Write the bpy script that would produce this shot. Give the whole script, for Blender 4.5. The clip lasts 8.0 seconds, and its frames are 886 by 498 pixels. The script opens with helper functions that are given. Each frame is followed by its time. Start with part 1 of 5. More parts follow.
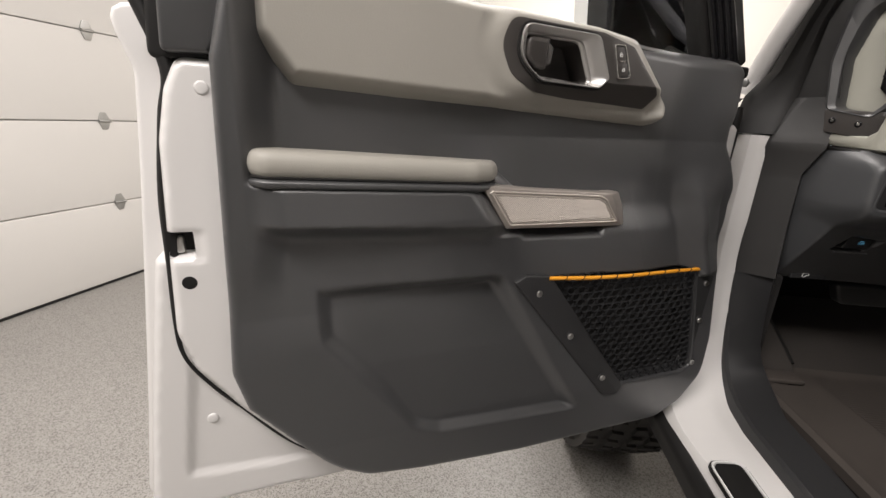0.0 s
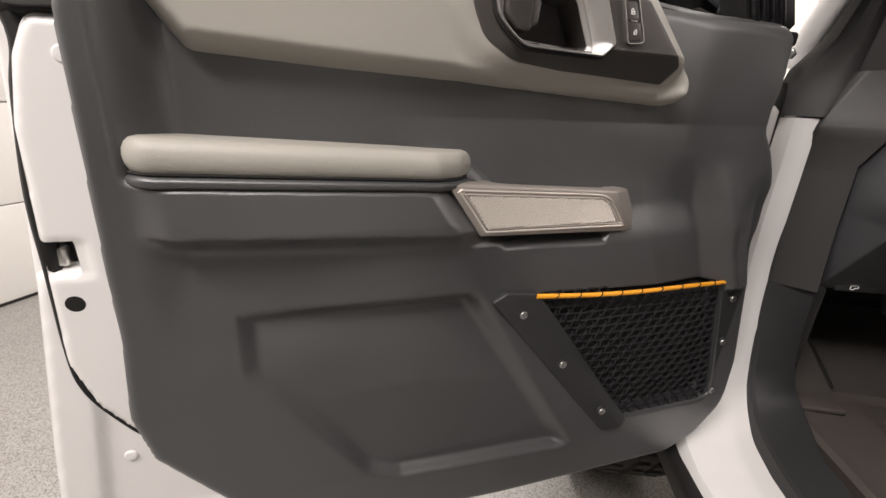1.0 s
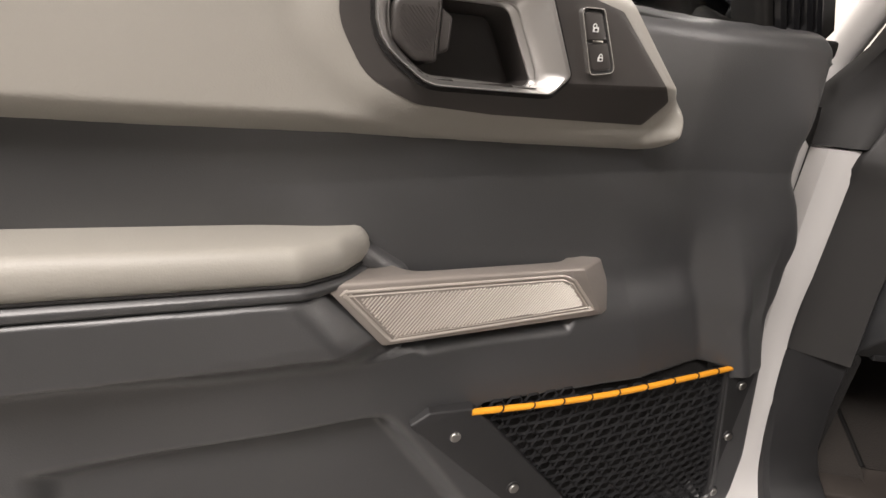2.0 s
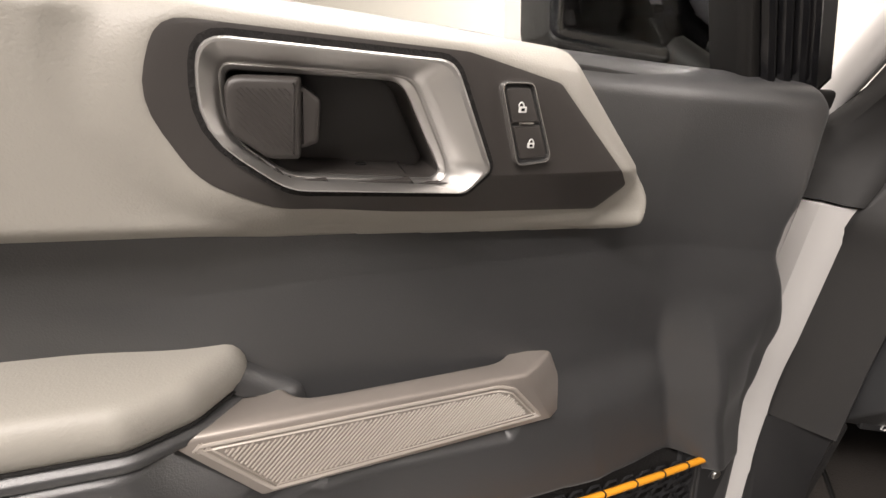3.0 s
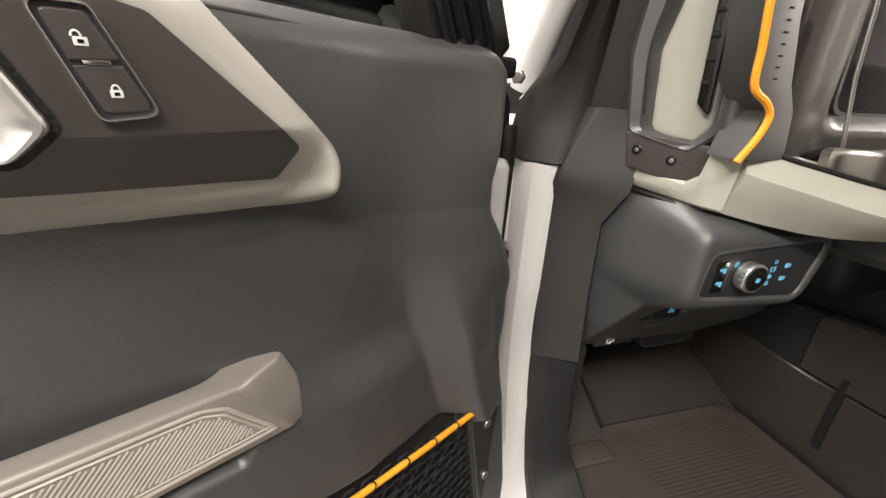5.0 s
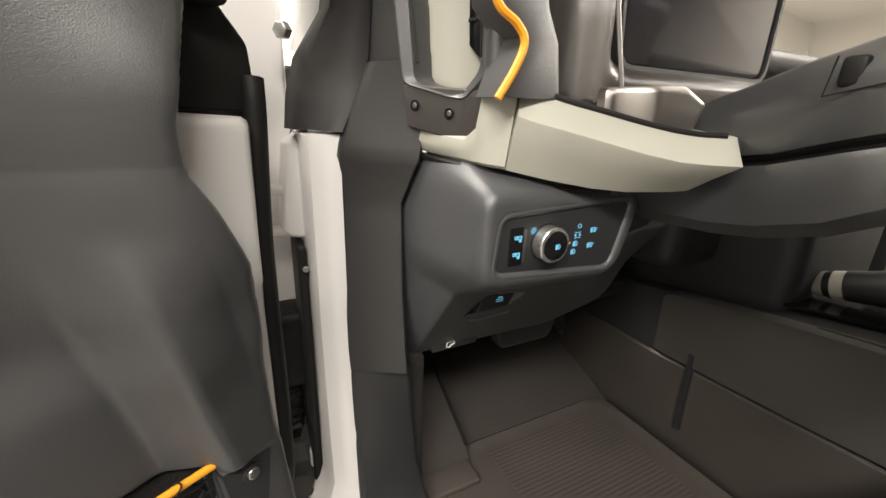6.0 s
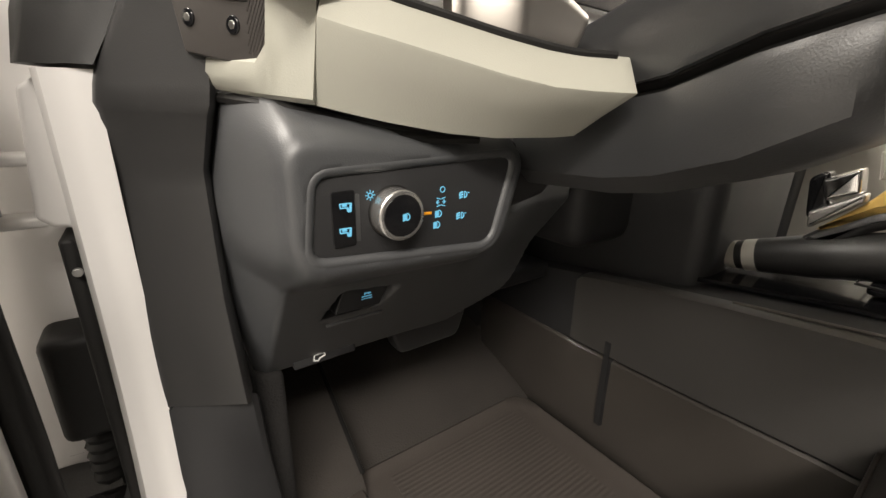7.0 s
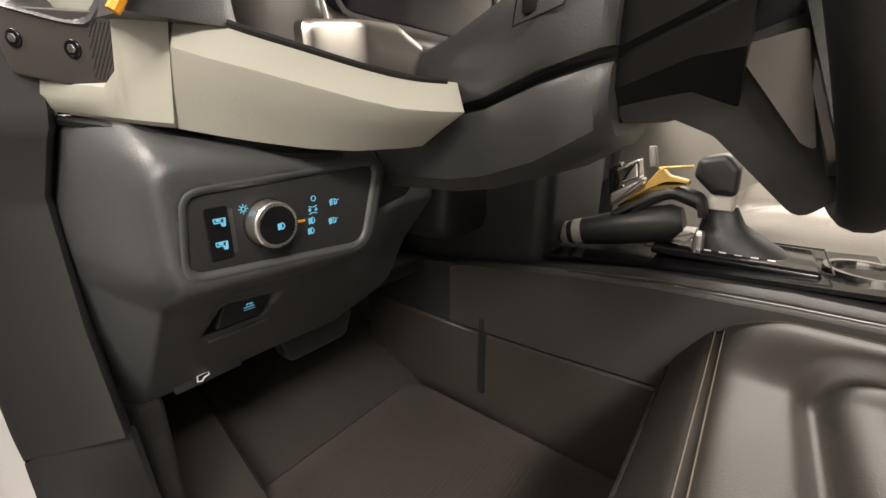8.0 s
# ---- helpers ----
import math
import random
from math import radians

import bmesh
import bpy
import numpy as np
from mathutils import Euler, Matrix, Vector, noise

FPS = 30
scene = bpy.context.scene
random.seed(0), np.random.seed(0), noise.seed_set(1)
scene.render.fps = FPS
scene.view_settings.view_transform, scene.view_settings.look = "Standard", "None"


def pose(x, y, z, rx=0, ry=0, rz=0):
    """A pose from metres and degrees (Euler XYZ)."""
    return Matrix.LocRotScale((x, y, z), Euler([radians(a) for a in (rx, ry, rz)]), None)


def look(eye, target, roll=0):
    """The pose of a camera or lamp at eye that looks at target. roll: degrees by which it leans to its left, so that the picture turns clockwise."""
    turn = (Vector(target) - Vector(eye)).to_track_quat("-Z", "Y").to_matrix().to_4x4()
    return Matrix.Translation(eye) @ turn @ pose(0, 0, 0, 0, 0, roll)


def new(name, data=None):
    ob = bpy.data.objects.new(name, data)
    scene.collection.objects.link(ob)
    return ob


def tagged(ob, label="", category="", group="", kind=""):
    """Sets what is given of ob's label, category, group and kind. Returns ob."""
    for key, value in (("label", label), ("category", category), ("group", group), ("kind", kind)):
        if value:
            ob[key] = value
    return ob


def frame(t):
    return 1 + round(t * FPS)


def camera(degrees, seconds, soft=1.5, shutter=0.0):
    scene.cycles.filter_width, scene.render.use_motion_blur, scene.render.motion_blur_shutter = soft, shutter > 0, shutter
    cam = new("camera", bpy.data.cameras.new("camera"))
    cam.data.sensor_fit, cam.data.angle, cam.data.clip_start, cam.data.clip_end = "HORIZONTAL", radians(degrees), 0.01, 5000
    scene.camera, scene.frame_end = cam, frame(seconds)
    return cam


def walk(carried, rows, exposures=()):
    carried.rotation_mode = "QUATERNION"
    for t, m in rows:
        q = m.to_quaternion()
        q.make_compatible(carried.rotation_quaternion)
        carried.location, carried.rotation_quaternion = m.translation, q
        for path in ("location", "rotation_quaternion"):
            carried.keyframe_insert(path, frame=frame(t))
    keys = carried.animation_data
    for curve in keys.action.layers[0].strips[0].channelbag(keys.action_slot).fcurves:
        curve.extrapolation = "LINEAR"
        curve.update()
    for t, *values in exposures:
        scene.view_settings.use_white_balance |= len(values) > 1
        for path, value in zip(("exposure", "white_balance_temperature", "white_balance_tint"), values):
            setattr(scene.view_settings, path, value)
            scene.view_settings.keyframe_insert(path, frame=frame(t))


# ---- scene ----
cam = camera(94.6, 8.0)
PATH = [
    (0, (0.023, 0.01, 1.078), (-0.439, 1.863, 0.483), 2.3),
    (0.5, (0.04, 0.083, 1.077), (-0.456, 1.916, 0.448), 2.3),
    (1, (0.06, 0.163, 1.076), (-0.464, 1.973, 0.407), 2.3),
    (1.2, (0.069, 0.2, 1.091), (-0.469, 1.998, 0.401), 2.3),
    (1.5, (0.083, 0.257, 1.12), (-0.483, 2.033, 0.396), 1.8),
    (1.7, (0.098, 0.307, 1.126), (-0.464, 2.087, 0.409), 1.6),
    (2.8, (0.129, 0.488, 1.199), (-0.4, 2.251, 0.417), 2.3),
    (3, (0.142, 0.502, 1.206), (-0.368, 2.269, 0.422), 2.2),
    (3.5, (0.177, 0.494, 1.204), (-0.233, 2.287, 0.418), 2.2),
    (4, (0.165, 0.498, 1.192), (-0.019, 2.333, 0.416), 2.8),
    (4.2, (0.162, 0.508, 1.186), (0.068, 2.349, 0.41), 3.1),
    (4.5, (0.176, 0.526, 1.177), (0.231, 2.371, 0.406), 2.9),
    (4.7, (0.195, 0.536, 1.176), (0.341, 2.377, 0.409), 2.9),
    (5, (0.243, 0.548, 1.18), (0.521, 2.375, 0.414), 2.8),
    (5.2, (0.278, 0.562, 1.172), (0.658, 2.376, 0.421), 3.1),
    (6.3, (0.483, 0.61, 1.081), (1.191, 2.377, 0.469), 1.8),
    (6.5, (0.51, 0.626, 1.072), (1.258, 2.366, 0.431), 2.3),
    (6.7, (0.529, 0.644, 1.068), (1.348, 2.346, 0.412), 2.3),
    (7, (0.562, 0.66, 1.051), (1.468, 2.327, 0.417), 1.5),
    (7.5, (0.576, 0.646, 1.057), (1.699, 2.177, 0.43), 1.3),
    (8, (0.543, 0.613, 1.063), (1.894, 1.952, 0.443), 0.5),
]
EXPOSURES = [(0.0, -0.32, 6250, 11.5), (1.0, -0.04, 6300, 13), (1.7, 0.08, 6350, 13), (3.0, 0.24, 6450, 13), (4.0, 0.30, 6450, 13), (5.0, 0.46, 6450, 9.5), (6.5, 0.66, 6550, 8), (8.0, 0.42, 6650, 10)]
walk(cam, [(t, look(eye, target, roll)) for t, eye, target, roll in PATH], EXPOSURES)

# ---- world, lamps, exposure ----
world = bpy.data.worlds.new("workshop_air")
scene.world = world
world.use_nodes = True
world.node_tree.nodes["Background"].inputs[0].default_value = (1.0, 0.93, 0.86, 1)
world.node_tree.nodes["Background"].inputs[1].default_value = 0.05


def area_lamp(x, y, z, sx, sy, power, colour=(1.0, 0.9, 0.8)):
    data = bpy.data.lights.new("unseen_area_lamp", "AREA")
    data.shape, data.size, data.size_y, data.energy, data.color = "RECTANGLE", sx, sy, power, colour
    ob = new("unseen_area_lamp", data)
    ob.matrix_world = pose(x, y, z)
    return ob


# unseen overhead lamps, placed and powered to brighten door trim and cabin
LAMPS = [(-0.4, -0.9, 2.2, 0.5, 110), (-1.6, -1.0, 0.4, 2.2, 45), (3.0, -1.2, 0.6, 2.0, 45), (4.0, 0.6, 0.5, 2.4, 145), (0.6, 3.4, 2.4, 0.5, 100), (-0.5, 1.7, 0.4, 1.2, 50)]
for lx, ly, sx, sy, watts in LAMPS:
    area_lamp(lx, ly, 2.93, sx, sy, watts, (1.0, 0.925, 0.85))

# ---- materials ----


def material(name, colour, rough=0.5, metal=0.0, spots=0.1, spot_size=0.15, grain=0.0, grain_size=0.002, fleck=None, fleck_size=0.004, rough_var=0.08, coat=0.0, glow=None, shine=0.5, sheen=0.0):
    """A surface with broad stains, fine grain in relief and, where given, flecks of another colour."""
    m = bpy.data.materials.new(name)
    m.use_nodes = True
    nt, ln = m.node_tree, m.node_tree.links.new
    b = nt.nodes["Principled BSDF"]
    co = nt.nodes.new("ShaderNodeTexCoord")
    big, fine = nt.nodes.new("ShaderNodeTexNoise"), nt.nodes.new("ShaderNodeTexNoise")
    big.inputs["Scale"].default_value, big.inputs["Detail"].default_value = 1 / spot_size, 5
    fine.inputs["Scale"].default_value, fine.inputs["Detail"].default_value = 1 / grain_size, 3
    for n in (big, fine):
        ln(co.outputs["Object"], n.inputs["Vector"])
    mix = nt.nodes.new("ShaderNodeMix")
    mix.data_type = "RGBA"
    mix.inputs[6].default_value = (*[c * (1 - spots) for c in colour], 1)
    mix.inputs[7].default_value = (*[min(1, c * (1 + spots)) for c in colour], 1)
    ln(big.outputs[0], mix.inputs[0])
    last = mix.outputs[2]
    if fleck:
        vo = nt.nodes.new("ShaderNodeTexVoronoi")
        vo.inputs["Scale"].default_value = 1 / fleck_size
        ln(co.outputs["Object"], vo.inputs["Vector"])
        bw = nt.nodes.new("ShaderNodeSeparateColor")
        ln(vo.outputs["Color"], bw.inputs[0])
        ramp = nt.nodes.new("ShaderNodeValToRGB")
        ramp.color_ramp.interpolation = "CONSTANT"
        els = ramp.color_ramp.elements
        els[0].color, els[1].position, els[1].color = (*fleck[0], 1), 0.25, (*fleck[1], 1)
        e = els.new(0.6)
        e.color = (*fleck[2], 1)
        ln(bw.outputs[0], ramp.inputs[0])
        m2 = nt.nodes.new("ShaderNodeMix")
        m2.data_type, m2.blend_type = "RGBA", "MULTIPLY"
        m2.inputs[0].default_value = 1.0
        ln(last, m2.inputs[6]), ln(ramp.outputs[0], m2.inputs[7])
        last = m2.outputs[2]
    ln(last, b.inputs["Base Color"])
    rr = nt.nodes.new("ShaderNodeMapRange")
    rr.inputs[3].default_value, rr.inputs[4].default_value = max(0.02, rough - rough_var), min(1, rough + rough_var)
    ln(big.outputs[0], rr.inputs[0]), ln(rr.outputs[0], b.inputs["Roughness"])
    b.inputs["Metallic"].default_value = metal
    b.inputs["Coat Weight"].default_value, b.inputs["Specular IOR Level"].default_value = coat, shine
    b.inputs["Sheen Weight"].default_value, b.inputs["Sheen Roughness"].default_value = sheen, 0.4
    if grain:
        bump = nt.nodes.new("ShaderNodeBump")
        bump.inputs["Strength"].default_value, bump.inputs["Distance"].default_value = grain, grain_size * 0.5
        ln(fine.outputs[0], bump.inputs["Height"]), ln(bump.outputs[0], b.inputs["Normal"])
    if glow:
        b.inputs["Emission Color"].default_value = (*glow[:3], 1)
        b.inputs["Emission Strength"].default_value = glow[3]
    return m


CHARCOAL = material("charcoal_moulded_plastic", (0.040, 0.0405, 0.042), 0.40, spots=0.08, grain=0.35, grain_size=0.0012, shine=1.0, sheen=0.10)
CHARCOAL_DARK = material("black_grained_plastic", (0.024, 0.024, 0.025), 0.5, spots=0.08, grain=0.35, grain_size=0.0012)
BROWNBLACK = material("satin_brown_black_plastic", (0.05, 0.045, 0.042), 0.42, spots=0.06, grain=0.15, grain_size=0.0008)
HOOD = material("polished_dark_brown_plastic", (0.028, 0.0245, 0.0225), 0.30, spots=0.06)
GREY_PAD = material("warm_grey_vinyl", (0.34, 0.325, 0.29), 0.5, spots=0.05, grain=0.35, grain_size=0.0015)
CREAM = material("pale_grey_cream_plastic", (0.41, 0.405, 0.35), 0.48, spots=0.04, grain=0.3, grain_size=0.0012)
WHITE_PAINT = material("white_car_paint", (0.73, 0.715, 0.70), 0.32, spots=0.02, rough_var=0.01, coat=0.3)
SATIN = material("satin_silver_metal", (0.56, 0.55, 0.535), 0.44, 1.0, spots=0.05, grain=0.05, grain_size=0.0006)
# dark brown metal, its colour raised to carry a highlight
BRUSHED = material("dark_metal_lightened_as_highlight", (0.42, 0.395, 0.365), 0.38, 1.0, spots=0.06, grain=0.1, grain_size=0.0008)
BRIGHT_TRIM = material("bright_satin_trim", (0.74, 0.73, 0.71), 0.27, 0.92, spots=0.03)
CHROME = material("bright_chrome", (0.8, 0.79, 0.77), 0.12, 1.0, spots=0.02)
BRONZE = material("bronze_grey_metallic_plastic", (0.36, 0.325, 0.295), 0.42, 0.5, spots=0.06, grain=0.1, grain_size=0.0007)
# darker than the ribs: shade between them put into the colour
BRONZE_DARK = material("bronze_inlay_shaded", (0.36, 0.325, 0.29), 0.45, 0.45, spots=0.06)
# ribs and rims lightened to carry their edge highlights
BRONZE_LIGHT = material("bronze_lightened_ribs_rims", (0.60, 0.55, 0.50), 0.40, 0.5, spots=0.06)
RUBBER = material("black_rubber", (0.011, 0.0105, 0.010), 0.55, spots=0.15, grain=0.1, grain_size=0.0015, shine=0.3)
PILLAR_TRIM = material("dark_satin_pillar_plastic", (0.028, 0.0275, 0.0275), 0.38, spots=0.08, grain=0.2, grain_size=0.0012, shine=0.7)
GLOSS_BLACK = material("gloss_black_plastic", (0.008, 0.008, 0.009), 0.14, spots=0.1)
ORANGE = material("orange_plastic", (0.86, 0.36, 0.02), 0.45, spots=0.08, grain=0.2, grain_size=0.001)
NET = material("black_woven_net", (0.017, 0.017, 0.018), 0.85, spots=0.2, grain=0.4, grain_size=0.001, shine=0.15)
STEEL = material("zinc_screw_steel", (0.55, 0.54, 0.52), 0.32, 1.0, spots=0.1)
CARPET = material("dark_brown_carpet", (0.038, 0.033, 0.029), 0.95, spots=0.25, spot_size=0.08, grain=0.9, grain_size=0.003)
# darkened copy of CARPET: shade put into footwell depths and trim gaps
MATT_BLACK = material("matt_black_fill", (0.011, 0.010, 0.0095), 0.95, spots=0.25, spot_size=0.08, grain=0.9, grain_size=0.003)
KNEE_PLASTIC = material("blue_grey_knee_plastic", (0.060, 0.062, 0.065), 0.45, spots=0.08, grain=0.35, grain_size=0.0012, shine=0.8)
CONSOLE = material("satin_console_plastic", (0.060, 0.057, 0.054), 0.38, spots=0.10, grain=0.3, grain_size=0.0015)
CONSOLE_LOW = material("dark_satin_console_plastic", (0.062, 0.055, 0.049), 0.34, spots=0.2, grain=0.3, grain_size=0.0015, shine=0.7)
MAT = material("dark_rubber_floor_mat", (0.062, 0.052, 0.045), 0.8, spots=0.2, spot_size=0.1, grain=0.4, grain_size=0.002)
LEATHER = material("black_leather", (0.036, 0.032, 0.028), 0.44, spots=0.12, grain=0.2, grain_size=0.0020, shine=0.4)
WHEEL_LEATHER = material("matt_black_wheel_leather", (0.012, 0.0118, 0.0115), 0.5, spots=0.15, grain=0.2, grain_size=0.0012)
SPOKE_GREY = material("dark_grey_spoke_paint", (0.11, 0.10, 0.092), 0.4, 0.3, spots=0.06)
LEATHER_LIGHT = material("pale_grey_leather", (0.30, 0.28, 0.25), 0.45, spots=0.06, grain=0.4, grain_size=0.0022)
THREAD = material("tan_stitching_thread", (0.14, 0.115, 0.085), 0.7, spots=0.2)
EPOXY = material("flecked_epoxy_floor", (0.33, 0.32, 0.305), 0.34, spots=0.08, spot_size=0.6, grain=0.25, grain_size=0.004, fleck=((0.52, 0.51, 0.50), (0.84, 0.83, 0.81), (1.0, 1.0, 1.0)), fleck_size=0.0034)
WALL = material("painted_wall_off_white", (0.74, 0.71, 0.66), 0.8, spots=0.03, spot_size=0.8, grain=0.1, grain_size=0.004)
WALL_GREY = material("unseen_wall_darkened", (0.07, 0.068, 0.066), 0.8, spots=0.05, spot_size=0.8, grain=0.1, grain_size=0.004)
DOOR_WHITE = material("white_sectional_door_paint", (0.65, 0.635, 0.61), 0.55, spots=0.03, spot_size=0.5, grain=0.15, grain_size=0.003)
GALV = material("galvanised_steel", (0.42, 0.42, 0.41), 0.4, 0.9, spots=0.2, spot_size=0.03)
TYRE = material("black_tyre_rubber", (0.035, 0.033, 0.031), 0.75, spots=0.25, spot_size=0.04, grain=0.4, grain_size=0.003)
ICON_BLUE = material("lit_blue_symbol", (0.1, 0.35, 0.5), 0.5, glow=(0.20, 0.58, 0.85, 0.28))
ICON_WHITE = material("printed_white_symbol", (0.8, 0.8, 0.78), 0.5)
SCREEN = material("dark_display_glass", (0.006, 0.005, 0.012), 0.08)
# dark tint stands in for the dark surroundings a mirror would show
MIRROR_GLASS = material("darkened_mirror", (0.045, 0.045, 0.05), 0.015, 1.0, spots=0.0, rough_var=0.0)
BRASS = material("tan_gold_trim", (0.55, 0.36, 0.10), 0.4, 0.2, spots=0.1)


def glass(name):
    m = bpy.data.materials.new(name)
    m.use_nodes = True
    b = m.node_tree.nodes["Principled BSDF"]
    b.inputs["Base Color"].default_value = (0.93, 0.96, 0.95, 1)
    b.inputs["Roughness"].default_value, b.inputs["Transmission Weight"].default_value, b.inputs["IOR"].default_value = 0.0, 1.0, 1.1
    return m


GLASS = glass("clear_side_glass")

# ---- shaping helpers ----


def part(name, geo, mat, parent=None, label="", angle=40):
    """One mesh object from a bmesh or from (vertices, faces), under a thing or a part."""
    me = bpy.data.meshes.new(name)
    if isinstance(geo, tuple):
        me.from_pydata([tuple(map(float, v)) for v in geo[0]], [], [tuple(map(int, f)) for f in geo[1]])
        me.validate()
    else:
        geo.to_mesh(me)
        geo.free()
    me.polygons.foreach_set("use_smooth", [True] * len(me.polygons))
    me.set_sharp_from_angle(angle=radians(angle))
    me.materials.append(mat)
    ob = new(name, me)
    if parent:
        ob.parent = parent
    if label:
        ob["label"] = label
    return ob


def thing(name, m, label, category, group="", kind=""):
    ob = new(name)
    ob.empty_display_size = 0.05
    ob.matrix_world = m
    return tagged(ob, label, category, group, kind)


def sstep(a, b, x):
    t = np.clip((np.asarray(x, float) - a) / (b - a), 0, 1)
    return t * t * (3 - 2 * t)


def fillet(pts, r=0.01, n=5):
    """A closed outline with rounded corners. A point may carry its own radius."""
    out = []
    k = len(pts)
    for i in range(k):
        p, q, s = (np.array(pts[j % k][:2], float) for j in (i - 1, i, i + 1))
        rad = pts[i][2] if len(pts[i]) > 2 else r
        d1, d2 = p - q, s - q
        l1, l2 = np.linalg.norm(d1), np.linalg.norm(d2)
        d1, d2 = d1 / l1, d2 / l2
        cosang = float(np.clip(d1 @ d2, -1, 1))
        half = math.acos(cosang) / 2
        if rad <= 0 or half > 1.54:
            out.append(q)
            continue
        cut = min(rad / math.tan(half), 0.48 * l1, 0.48 * l2)
        a, b = q + d1 * cut, q + d2 * cut
        for t in np.linspace(0, 1, n):
            out.append((1 - t) ** 2 * a + 2 * t * (1 - t) * q + t * t * b)
    return np.array(out)


def area2(p):
    x, y = p[:, 0], p[:, 1]
    return 0.5 * float(np.sum(x * np.roll(y, -1) - np.roll(x, -1) * y))


def ccw(p):
    p = np.asarray(p, float)
    return p if area2(p) > 0 else p[::-1]


def inset(p, d):
    """The ccw outline moved inwards by d."""
    e = np.roll(p, -1, 0) - p
    e /= np.linalg.norm(e, axis=1)[:, None] + 1e-12
    n = np.stack([-e[:, 1], e[:, 0]], 1)
    m = n + np.roll(n, 1, 0)
    m /= (np.sum(m * m, 1) / 2)[:, None].clip(0.35)
    return p + d * m


def resample(p, n):
    p = np.asarray(p, float)
    q = np.vstack([p, p[:1]])
    s = np.r_[0, np.cumsum(np.linalg.norm(np.diff(q, axis=0), axis=1))]
    t = np.linspace(0, s[-1], n, endpoint=False)
    return np.stack([np.interp(t, s, q[:, i]) for i in range(p.shape[1])], 1)


def rings_mesh(rings, closed=True, caps=True):
    """Faces between rings of equal length; the first and last may be capped."""
    n = len(rings[0])
    verts = np.vstack([np.asarray(r, float) for r in rings])
    faces = []
    for i in range(len(rings) - 1):
        for j in range(n if closed else n - 1):
            k = (j + 1) % n
            faces.append((i * n + j, i * n + k, (i + 1) * n + k, (i + 1) * n + j))
    if caps and closed:
        faces.append(tuple(range(n - 1, -1, -1)))
        faces.append(tuple((len(rings) - 1) * n + j for j in range(n)))
    return verts, faces


def prism(outline, z0, z1, bevel=0.003, steps=4):
    """An outline in the local x and y raised from z0 to z1, its upper edge rounded."""
    p = ccw(outline)
    rings = [np.c_[p, np.full(len(p), z0)]]
    for i in range(steps + 1):
        t = math.pi / 2 * i / steps
        rings.append(np.c_[inset(p, bevel * (1 - math.cos(t))), np.full(len(p), z1 - bevel + bevel * math.sin(t))])
    return rings_mesh(rings)


def frame_ring(outer, inner, profile, n=96):
    """A closed frame between two outlines. profile: rows of (share from outer to inner, height)."""
    o, i = resample(ccw(outer), n), resample(ccw(inner), n)
    c = i.mean(0)
    ao = np.arctan2(*(o - c).T[::-1])
    ai = np.arctan2(*(i - c).T[::-1])
    o, i = np.roll(o, -int(np.argmin(np.abs(ao))), 0), np.roll(i, -int(np.argmin(np.abs(ai))), 0)
    rings = [np.c_[o * (1 - s) + i * s, np.full(n, h)] for s, h in profile]
    rings.append(rings[0])
    return rings_mesh(rings, caps=False)


def sdist(poly, x, y):
    """Signed distance to a closed outline, positive inside."""
    p = np.asarray(poly, float)
    q = np.roll(p, -1, 0)
    pts = np.stack([x.ravel(), y.ravel()], 1)
    best = np.full(len(pts), 1e9)
    near = np.zeros_like(pts)
    inside = np.zeros(len(pts), bool)
    for a, b in zip(p, q):
        ab = b - a
        t = np.clip(((pts - a) @ ab) / (ab @ ab + 1e-15), 0, 1)
        c = a + t[:, None] * ab
        d = np.linalg.norm(pts - c, axis=1)
        m = d < best
        best[m], near[m] = d[m], c[m]
        if b[1] != a[1]:
            cross = ((a[1] > pts[:, 1]) != (b[1] > pts[:, 1])) & (pts[:, 0] < (b[0] - a[0]) * (pts[:, 1] - a[1]) / (b[1] - a[1]) + a[0])
            inside ^= cross
    return np.where(inside, best, -best).reshape(x.shape), near.reshape(*x.shape, 2)


